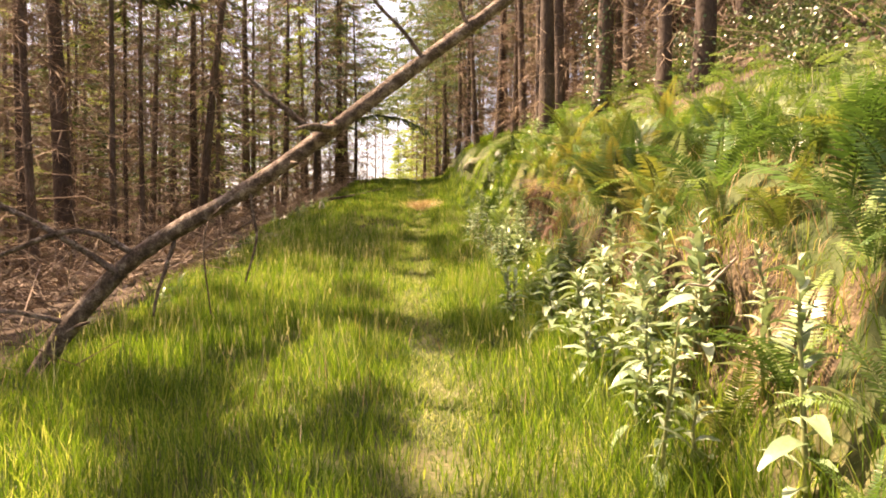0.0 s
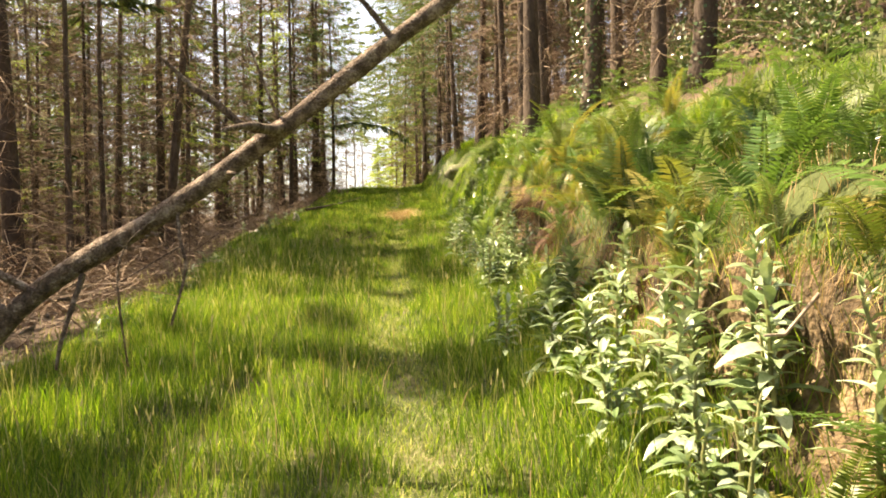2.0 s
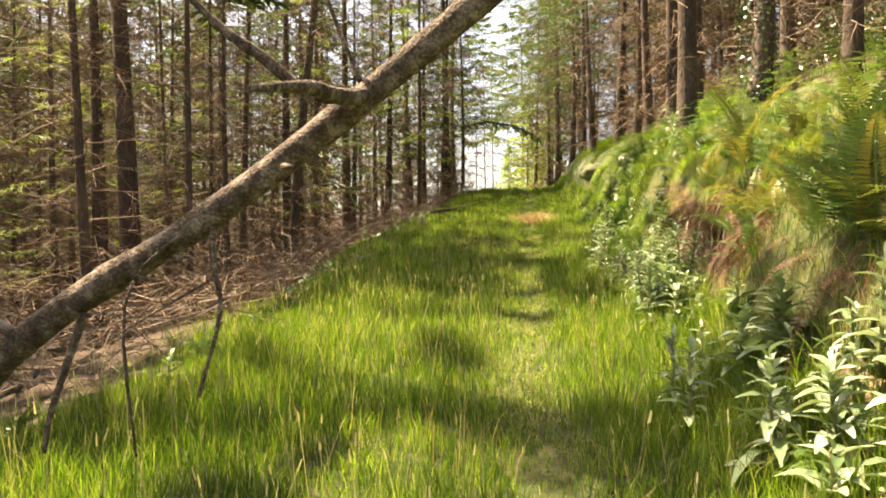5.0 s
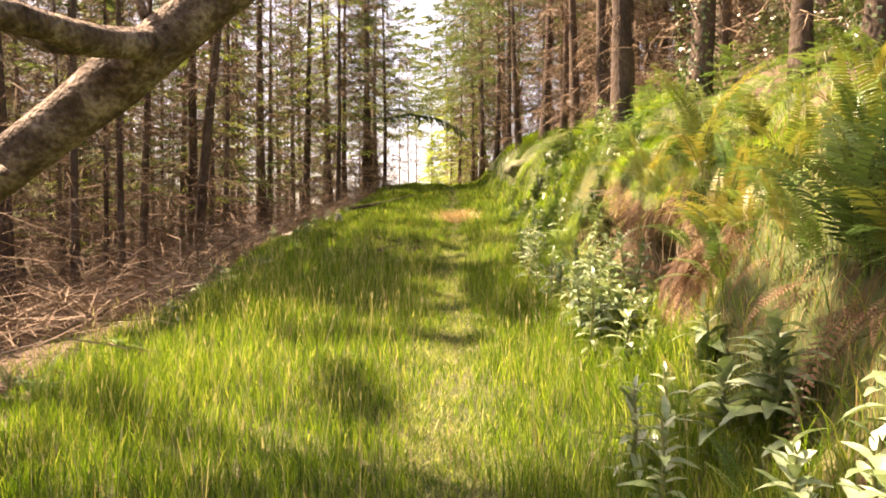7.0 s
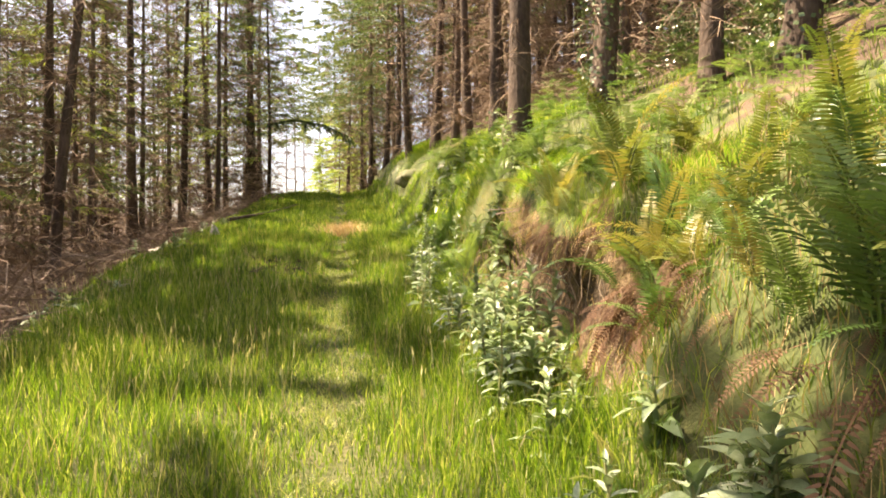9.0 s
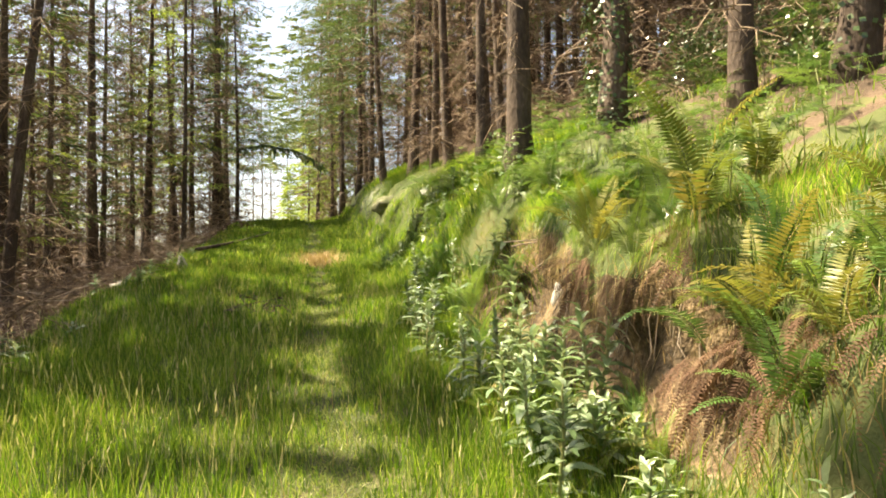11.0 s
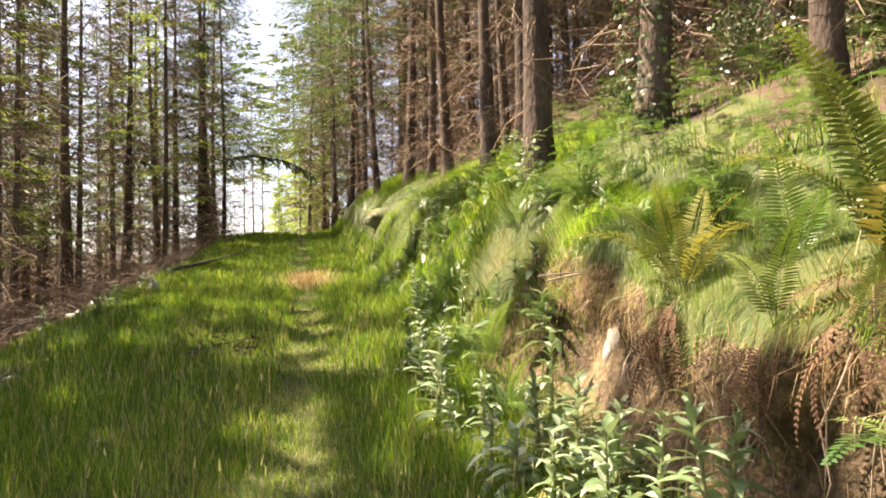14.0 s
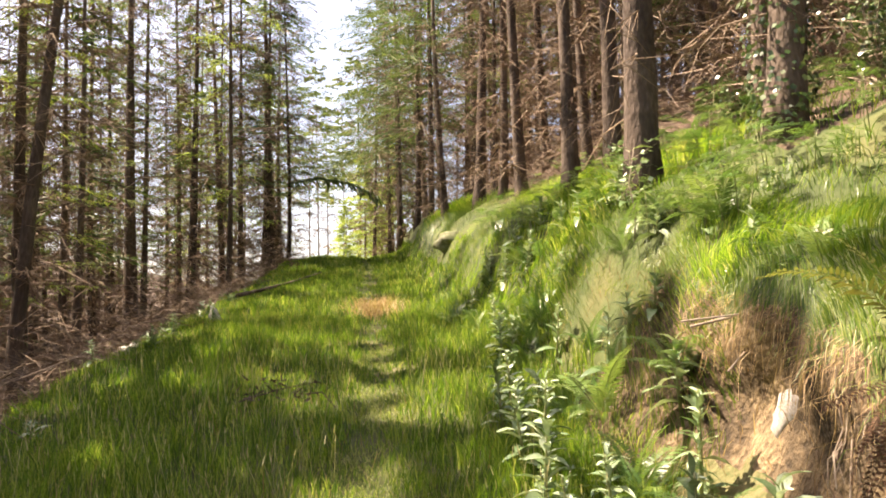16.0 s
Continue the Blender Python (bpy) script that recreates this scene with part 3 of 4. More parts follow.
for seed, r0, r1, y0, y1, dens, hs, wd in [(1, -3.2, 1.35, 3.0, 9.0, 2100, 1.0, 0.0055), (2, -3.4, 1.35, 9.0, 15.0, 1700, 1.0, 0.006), (3, -4.0, 1.7, 15.0, 24.0, 900, 1.0, 0.009),
                                           (4, -4.2, 1.8, 24.0, 50.0, 330, 1.0, 0.016), (5, -3.2, 1.3, -3.0, 3.0, 500, 1.0, 0.008)]:
    blades("grass", *meadow(seed, r0, r1, y0, y1, dens, hs, wd), seed, GRASS, 0.36, label=LAWN)


def bank_grass(seed, r0, r1, y0, y1, density, h0, h1, w, mat, lean, hang=False, only_lip=False, label="", every=False):
    g = np.random.default_rng(seed)
    n = int((r1 - r0) * (y1 - y0) * density)
    R, Y = g.uniform(r0, r1, n), g.uniform(y0, y1, n)
    keep = bumps(R * 2, Y, 1.3, seed) + g.uniform(-0.6, 0.6, n) > -0.25
    keep |= every
    if only_lip:
        keep &= overhang(Y) > 0.02
    R, Y = R[keep], Y[keep]
    R = R + setback(Y) * (r0 > 1)
    blades("dry_grass" if mat is STRAW else "grass", R, Y, g.uniform(h0, h1, len(R)), np.full(len(R), w), seed, mat, lean, hang, label)


bank_grass(22, 1.78, 2.5, 9.3, 13.2, 3000, 0.04, 0.13, 0.0045, GRASS, 0.5, label="dense fine grass on top of the earth bank", every=True)
bank_grass(10, 1.78, 2.8, 9.3, 17.0, 500, 0.05, 0.16, 0.0045, GRASS, 0.8, label="fine short grass on top of the earth bank", every=True)
bank_grass(11, 1.6, 3.3, 1.5, 9.5, 600, 0.06, 0.22, 0.006, GRASS, 0.5, label="arching grass among the ferns of the bank", every=True)
bank_grass(20, 1.45, 2.6, 2.0, 10.5, 260, 0.08, 0.25, 0.005, STRAW, 0.6, label="dry grass among the ferns of the bank")
bank_grass(12, 2.5, 4.6, 2.0, 22.0, 200, 0.06, 0.22, 0.009, GRASS, 0.6, label="rough green grass on the hillside")
bank_grass(13, 1.5, 3.6, 16.5, 40.0, 240, 0.12, 0.32, 0.012, GRASS, 0.6, label="rough green grass on the hillside", every=True)
bank_grass(21, 1.77, 1.95, 2.0, 17.0, 600, 0.04, 0.10, 0.005, GRASS, 1.0, True, label="green grass drooping over the lip of the bank", every=True)
bank_grass(14, 1.74, 1.86, 2.5, 13.6, 2600, 0.06, 0.24, 0.003, STRAW, 0.55, True, True, "dry tan grass hanging over the lip of the bank")
bank_grass(15, 1.15, 1.85, 2.5, 17.0, 220, 0.06, 0.18, 0.005, STRAW, 0.6, label="tufts of dry tan grass on the earth bank")
bank_grass(25, 1.0, 1.45, 9.0, 14.2, 800, 0.05, 0.17, 0.0055, GRASS, 0.8, label="short green grass at the foot of the cut bank", every=True)
bank_grass(26, 1.25, 2.3, 13.1, 18.5, 1700, 0.05, 0.17, 0.0055, GRASS, 0.8, label="soft green grass on the slope of the bank", every=True)
bank_grass(23, 1.2, 2.0, 18.5, 28.0, 560, 0.05, 0.17, 0.008, GRASS, 0.7, label="soft green grass on the slope of the bank", every=True)
bank_grass(24, 1.1, 1.8, 2.5, 9.2, 620, 0.08, 0.24, 0.0055, GRASS, 0.7, label="soft green grass on the slope of the bank")
bank_grass(16, 0.75, 1.5, 2.0, 20.0, 480, 0.12, 0.32, 0.006, GRASS, 0.5, label="tall green grass at the foot of the bank")
g = np.random.default_rng(18)
Rw, Yw = g.normal(0.05, 0.2, 14000), g.uniform(3.0, 20.0, 14000)
Rw = Rw + 0.2 * bumps(Yw, Yw * 0.4, 0.9)
keep = bumps(Rw, Yw, 2.0, 8.0) > -0.15
blades("grass", Rw[keep], Yw[keep], g.uniform(0.03, 0.09, keep.sum()), np.full(keep.sum(), 0.0055), 18, GRASS_PALE, 1.2, label="short bleached grass on the worn line of the track")
bank_grass(19, -3.4, -2.3, 4.0, 30.0, 240, 0.08, 0.22, 0.006, GRASS, 0.6, label="ragged taller grass along the edge of the drop")
bank_grass(17, -2.9, 0.9, 4.0, 26.0, 12, 0.2, 0.34, 0.005, STRAW, 0.5, label="dry straw blades among the green grass")


def seed_stalks(seed, n):
    random.seed(seed)
    b = Builder()
    for i in range(n):
        r, y = random.uniform(-2.9, 1.1), random.uniform(4.5, 18)
        if abs(r - 0.05) < 0.3:
            continue
        x = r + float(path_x(y))
        p = Vector((x, y, gz(x, y)))
        h = random.uniform(0.24, 0.42)
        e = p + Vector((random.uniform(-0.1, 0.1), random.uniform(-0.1, 0.1), h))
        b.strip(p, e, 0.0025, 0.002)
        d = (e - p).normalized()
        b.strip(e - d * 0.01, e + d * random.uniform(0.02, 0.05), 0.009, 0.004)
    tagged(new("seed_heads", b.mesh("seed_heads", SEED)), "pale grass seed heads above the green grass", "grass", kind="stuff")


seed_stalks(21, 1500)


# ---- ferns ----
def frond_mesh(length, width, pairs, full, a0, a1, mat, seed, curl=0.0):
    """A pinnate frond that grows from the origin along +x: a midrib and pointed leaflets in pairs."""
    random.seed(seed)
    steps = 24
    pts, tan = [Vector((0, 0, 0))], []
    for i in range(steps):
        a = radians(a0 + (a1 - a0) * (i / steps) ** 1.3)
        d = Vector((math.cos(a), curl * i / steps, math.sin(a))).normalized()
        tan.append(d)
        pts.append(pts[-1] + d * (length / steps))
    tan.append(tan[-1])
    b = Builder()
    v, t, q = [], [], []
    v.extend((Vector((0, -0.004, 0)), Vector((0, 0.004, 0))))
    last = 0
    for k in range(pairs):
        f = 0.16 + 0.84 * (k + 0.5) / pairs
        i = min(int(f * steps), steps - 1)
        p = pts[i].lerp(pts[i + 1], f * steps - i)
        d = tan[i]
        ln = width * min(1.0, (f - 0.05) / 0.3) ** 0.7 * (1 - max(0, f - 0.3) / 0.72) ** 0.85 * random.uniform(0.9, 1.08) + 0.006
        nor = Vector((0, 1, 0)).cross(d) * -1
        rib = 0.004 * (1 - 0.8 * f)
        root = len(v)
        v.extend((p - Vector((0, rib, 0)), p + Vector((0, rib, 0))))
        q.append((last, last + 1, root + 1, root))
        last = root
        for sgn in (-1, 1):
            out = (Vector((0, sgn, 0)) + d * 0.38 + nor * random.uniform(-0.05, 0.28)).normalized()
            droop = Vector((0, 0, -1)) * ln * 0.16
            cross = out.cross(nor).normalized()
            wd = length / pairs * (0.22 if full == 3 and mat is FERN_DEAD else 0.34)
            start = v[root + (sgn > 0)]
            o = len(v)
            a1, a2 = start + out * ln * 0.3 + droop * 0.1, start + out * ln * 0.68 + droop * 0.46
            v.extend((a1 + cross * wd, a1 - cross * wd, a2 + cross * wd * 0.62, a2 - cross * wd * 0.62, start + out * ln + droop))
            r0 = root + (sgn > 0)
            t.extend(((r0, o, o + 1), (o + 2, o + 4, o + 3)))
            q.append((o, o + 2, o + 3, o + 1))
    b.q = q
    b.v, b.t = v, t
    return b.mesh("frond", mat)


FROND_SETS = {}
for key, mat in (("green", FERN), ("gold", FERN_GOLD)):
    FROND_SETS[key] = [frond_mesh(0.85, 0.15, 34, 4, 82, 20, mat, 1), frond_mesh(0.75, 0.14, 31, 4, 75, -15, mat, 2, 0.25), frond_mesh(0.8, 0.16, 32, 4, 62, -30, mat, 3, -0.2), frond_mesh(0.6, 0.11, 26, 4, 50, -35, mat, 4)]
FROND_SETS["dead"] = [frond_mesh(0.75, 0.055, 24, 3, -30, -92, FERN_DEAD, 5, 0.15), frond_mesh(0.6, 0.05, 20, 3, -60, -84, FERN_DEAD, 6, 0.35), frond_mesh(0.5, 0.06, 18, 3, -5, -75, FERN_DEAD, 7, -0.4), frond_mesh(0.65, 0.045, 20, 3, -70, -96, FERN_DEAD, 8, -0.2)]
FROND_SETS["bracken"] = [frond_mesh(0.6, 0.20, 20, 3, 12, -22, FERN, 8, 0.1), frond_mesh(0.5, 0.18, 18, 3, 22, -15, FERN, 9, -0.15), frond_mesh(0.45, 0.15, 16, 3, 5, -30, FERN, 10)]
b = Builder()
b.tube([(0, 0, -0.05), (0.01, 0, 0.4), (0.03, 0.01, 0.72)], [0.007, 0.006, 0.004], 5)
STALK_MESH = b.mesh("stalk", STALK)


def fern(x, y, size, kind, n, seed, dead=0, z=None, facing=None):
    rnd = random.Random(seed)
    labels = {"green": "green shuttlecock fern with arching fronds on the bank", "gold": "yellowing fern with upright golden green fronds on the bank"}
    label = labels[kind] if not dead else "golden green fern with a skirt of dead brown fronds"
    t = thing("fern", pose(x, y, (gz(x, y) if z is None else z) - 0.02, 0, 0, 0) @ Matrix.Diagonal((size, size, size, 1)), label, "fern", "ferns on the bank")
    for i in range(n):
        az = 360 * (i + rnd.uniform(-0.35, 0.35)) / n
        k = rnd.uniform(0.75, 1.15)
        part("frond", rnd.choice(FROND_SETS[kind]), t, pose(0, 0, 0, rnd.uniform(-12, 12), rnd.uniform(-14, 10), az) @ Matrix.Diagonal((k, k, k, 1)))
    for i in range(dead):
        az = 180 + rnd.uniform(-70, 70)
        k = rnd.uniform(0.45, 1.05)
        part("dead_frond", rnd.choice(FROND_SETS["dead"]), t, pose(-rnd.uniform(0, 0.1), rnd.uniform(-0.14, 0.14), rnd.uniform(-0.12, 0.02), rnd.uniform(-35, 35), rnd.uniform(-18, 18), az) @ Matrix.Diagonal((k, k, k, 1)), "dead red-brown frond")
    return t


def bracken(x, y, size, seed):
    rnd = random.Random(seed)
    t = thing("bracken", pose(x, y, gz(x, y) - 0.02, rnd.uniform(-8, 8), rnd.uniform(-8, 8), rnd.uniform(0, 360)) @ Matrix.Diagonal((size, size, size, 1)),
              "green bracken with spreading fronds on a thin stalk", "fern", "bracken on the hillside")
    part("stalk", STALK_MESH, t)
    for z, azs, k in ((0.46, (70, -75), 1.0), (0.58, (50, -55), 0.8), (0.70, (0, 110, -100), 0.75)):
        for az in azs:
            kk = k * rnd.uniform(0.8, 1.1)
            part("frond", rnd.choice(FROND_SETS["bracken"]), t, pose(0.02, 0, z, rnd.uniform(-15, 15), rnd.uniform(-15, 12), az + rnd.uniform(-20, 20)) @ Matrix.Diagonal((kk, kk, kk, 1)))
    return t


def lip(r, y):
    X, Y, Z = surface(np.array([r]), np.array([y]))
    return float(X[0]), float(Y[0]), float(Z[0])


for i, (x, y, size, kind, n, dead) in enumerate([
    (1.70, 10.13, 1.05, "gold", 12, 26), (1.55, 11.4, 0.8, "gold", 8, 30), (1.70, 5.15, 1.05, "green", 9, 0), (1.55, 7.0, 0.95, "gold", 10, 4), (1.50, 9.3, 0.85, "gold", 10, 6),
    (1.85, 3.8, 1.1, "green", 9, 0), (1.37, 3.3, 0.75, "green", 8, 0), (1.2, 3.5, 0.7, "gold", 7, 0), (1.6, 3.1, 0.8, "green", 7, 3), (1.4, 2.55, 0.6, "green", 9, 0), (1.7, 2.7, 0.7, "green", 9, 0), (1.2, 2.3, 0.5, "green", 8, 0), (1.3, 5.9, 0.8, "gold", 8, 3), (1.22, 6.7, 0.75, "green", 8, 4),
    (1.45, 6.0, 0.9, "gold", 9, 5), (1.4, 8.7, 0.75, "gold", 7, 8), (1.42, 7.1, 0.9, "green", 8, 6), (1.9, 8.1, 0.9, "gold", 8, 0), (1.35, 7.8, 0.7, "green", 7, 8), (1.05, 14.1, 0.75, "green", 9, 0),
    (0.98, 13.2, 0.7, "green", 9, 0), (1.4, 19.3, 0.8, "green", 9, 0), (1.42, 9.4, 0.8, "green", 4, 26), (1.28, 9.0, 0.6, "green", 5, 16), (1.3, 9.7, 0.8, "green", 3, 28), (1.25, 8.4, 0.7, "green", 4, 12), (1.22, 10.4, 0.7, "gold", 3, 20), (1.26, 9.15, 0.7, "green", 3, 22), (1.75, 7.9, 0.8, "green", 8, 0), (1.9, 5.6, 0.9, "green", 8, 0),
    (2.1, 10.4, 0.8, "gold", 8, 0), (1.7, 8.6, 0.8, "gold", 9, 0), (1.75, 12.6, 0.6, "green", 8, 0), (1.75, 10.9, 0.7, "green", 8, 0), (1.15, 17.3, 0.7, "green", 8, 0), (1.5, 22.5, 0.7, "green", 8, 0),
    (1.52, 7.36, 1.15, "green", 8, 6), (1.75, 7.55, 1.0, "green", 8, 0), (0.98, 13.0, 0.55, "green", 8, 0), (1.12, 12.5, 0.5, "green", 7, 0), (-2.85, 8.9, 0.35, "green", 6, 0), (-2.6, 10.0, 0.3, "green", 5, 0), (-3.1, 7.0, 0.45, "green", 6, 0), (-3.3, 9.4, 0.4, "green", 6, 0),
]):
    z = None
    if dead:
        r = x - float(path_x(y))
        x, y, z = lip(r if r > 1.72 else 1.72 + 0.06 * (i % 3), y)
    fern(x, y, size, kind, n, 300 + i, dead, z)

for i, (x, y, k) in enumerate([(1.22, 5.5, 0.6), (1.2, 6.2, 0.6), (1.25, 7.4, 0.6), (1.28, 8.1, 0.7), (1.22, 8.8, 0.6), (1.2, 9.4, 0.6), (1.42, 6.6, 0.7), (1.3, 4.6, 0.6), (1.15, 10.0, 0.5)]):
    X, Y, Z = lip(1.72 + 0.05 * (i % 3), y)
    fern(X, y, 0.8 * k, "gold", 3, 380 + i, 9, Z)

rnd = random.Random(19)
for i in range(34):
    y = rnd.uniform(2.7, 9.6)
    r = rnd.uniform(1.6, 2.9)
    fern(r + float(path_x(y)), y, rnd.uniform(0.5, 0.85), rnd.choice(("green", "green", "green", "green", "gold")), rnd.randint(7, 10), 400 + i)

rnd = random.Random(9)
for i in range(105):
    y = rnd.uniform(2.5, 26)
    r = rnd.uniform(1.9, 6.5) if y < 14 else rnd.uniform(2.2, 5.5)
    bracken(r + float(path_x(y)), y, rnd.uniform(0.4, 0.7) * (1 if r < 4 else 1.4), 500 + i)

for i in range(95):
    y = rnd.uniform(8.0, 21.0)
    r = rnd.uniform(2.1, 5.6)
    bracken(r + float(path_x(y)), y, rnd.uniform(0.38, 0.68), 640 + i)

for i in range(50):
    y = rnd.uniform(10.6, 17.0)
    r = rnd.uniform(2.0, 4.2)
    bracken(r + float(path_x(y)), y, rnd.uniform(0.3, 0.5), 1640 + i)


# ---- foxgloves ----
def leaf_mesh(seed, width, droop):
    random.seed(seed)
    v, q = [], []
    n = 8
    for i in range(n + 1):
        f = i / n
        w = width * (math.sin(math.pi * min(1, f * 0.93 + 0.05)) ** 0.8) * (1 - 0.25 * f) + 0.008
        zc = 0.28 * f - droop * f * f
        wave = 0.014 * math.sin(f * 17 + seed)
        v += [(f, -w, zc + 0.35 * w + wave), (f, 0, zc), (f, w, zc + 0.35 * w - wave)]
    for i in range(n):
        o = i * 3
        q += [(o, o + 1, o + 4, o + 3), (o + 1, o + 2, o + 5, o + 4)]
    return mesh_arrays("leaf", v, None, q, (LEAF,), True)


LEAVES = [leaf_mesh(i, 0.16 + 0.025 * i, 0.30 + 0.16 * i) for i in range(4)]
b = Builder()
b.tube([(0, 0, -0.05), (0.01, 0.0, 0.3), (0.0, 0.01, 0.6), (0.015, 0, 0.95), (0.01, 0, 1.0)], [0.011, 0.010, 0.008, 0.005, 0.002], 6)
STEM_MESH = b.mesh("stem", STALK, True)


def foxglove(x, y, height, spread, seed, leaves=32, group="foxgloves by the track"):
    rnd = random.Random(seed)
    t = thing("foxglove", pose(x, y, gz(x, y) - 0.01, rnd.uniform(-7, 7), rnd.uniform(-7, 7), rnd.uniform(0, 360)), "leafy grey green foxglove plant not yet in flower", "plant", group)
    part("stem", STEM_MESH, t, Matrix.Diagonal((1, 1, height, 1)))
    for i in range(leaves):
        f = (i / leaves) ** 0.85
        z = 0.02 + height * f * 0.97
        ln = spread * (1.0 - 0.55 * f) * rnd.uniform(0.65, 1.25)
        tilt = -2 - 42 * f + rnd.uniform(-24, 20)
        part("leaf", rnd.choice(LEAVES), t, pose(0, 0, z, rnd.uniform(-18, 18), tilt, i * 137.5 + rnd.uniform(-20, 20)) @ Matrix.Diagonal((ln, ln, ln, 1)))
    return t


for i, (x, y, h, sp) in enumerate([
    (1.28, 5.0, 0.62, 0.26), (1.35, 4.45, 0.5, 0.25), (1.12, 4.75, 0.45, 0.22), (0.72, 10.3, 0.5, 0.2), (0.55, 15.3, 0.45, 0.2), (0.93, 3.55, 0.62, 0.24), (1.2, 2.75, 0.75, 0.32), (0.92, 5.05, 0.4, 0.22),
    (1.18, 5.25, 0.55, 0.24), (1.1, 5.7, 0.5, 0.22), (0.6, 7.6, 0.4, 0.18), (0.62, 7.1, 0.42, 0.2), (0.84, 6.3, 0.45, 0.24), (0.70, 9.7, 0.55, 0.22), (0.57, 14.9, 0.42, 0.2), (1.15, 7.3, 0.4, 0.3),
    (0.52, 14.0, 0.55, 0.22), (0.75, 11.3, 0.4, 0.2), (0.95, 10.6, 0.6, 0.24), (0.85, 10.9, 0.5, 0.26), (1.08, 10.4, 0.6, 0.24), (1.0, 11.2, 0.45, 0.25), (0.5, 13.3, 0.5, 0.24), (0.62, 13.8, 0.6, 0.24), (0.94, 11.5, 0.55, 0.24),
    (1.15, 10.5, 0.5, 0.26), (1.17, 12.8, 0.5, 0.2), (1.45, 3.6, 0.5, 0.22), (1.42, 5.6, 0.5, 0.24), (1.3, 6.4, 0.42, 0.22), (0.8, 8.9, 0.4, 0.2), (0.65, 12.2, 0.42, 0.2), (0.7, 15.8, 0.45, 0.2), (0.85, 17.5, 0.5, 0.22),
    (1.25, 20.0, 0.5, 0.22), (1.4, 19.0, 0.5, 0.22), (0.95, 18.6, 0.45, 0.2), (1.05, 6.1, 0.35, 0.24), (1.0, 7.5, 0.3, 0.26), (-3.75, 18.7, 0.3, 0.16), (-3.5, 20.2, 0.28, 0.15), (-3.4, 23.4, 0.3, 0.16), (-3.6, 21.6, 0.3, 0.15),
    (1.05, 4.2, 0.45, 0.22), (1.3, 4.1, 0.5, 0.24), (0.78, 12.9, 0.4, 0.2), (0.9, 12.1, 0.45, 0.22), (0.82, 10.1, 0.26, 0.24), (0.98, 9.9, 0.3, 0.24), (0.9, 11.3, 0.24, 0.22), (0.72, 11.8, 0.3, 0.24), (0.8, 10.5, 0.22, 0.24),
]):
    foxglove(x, y, h * 1.15, sp * (0.86 if 9.5 < y < 12.5 and x > 0.6 else 0.92 if y > 4 else 0.62), 700 + i)
rnd = random.Random(53)
for i in range(58):
    y = rnd.uniform(3.2, 13.6)
    r = rnd.uniform(1.0, 1.5)
    x = r + float(path_x(y))
    if i % 3:
        foxglove(x, y, rnd.uniform(0.15, 0.4), rnd.uniform(0.14, 0.22), 1000 + i, 14)
    else:
        fern(x, y, rnd.uniform(0.3, 0.5), rnd.choice(("green", "green", "gold")), 7, 1000 + i)
rnd = random.Random(39)
for i in range(46):
    y = rnd.uniform(13.3, 23.0)
    r = rnd.uniform(1.25, 2.5)
    x = r + float(path_x(y))
    if i % 2:
        foxglove(x, y, rnd.uniform(0.25, 0.5), rnd.uniform(0.16, 0.24), 900 + i, 18)
    else:
        fern(x, y, rnd.uniform(0.45, 0.75), "green", 8, 900 + i)
rnd = random.Random(29)
for i in range(26):
    y = rnd.uniform(7.5, 30)
    x = -float(left_edge(y)) - rnd.uniform(-0.15, 0.5) + float(path_x(y))
    if i % 3:
        foxglove(x, y, rnd.uniform(0.12, 0.3), rnd.uniform(0.14, 0.22), 800 + i, 11, "plants on the grassy edge")
    else:
        fern(x, y, rnd.uniform(0.3, 0.5), "green", 6, 850 + i)


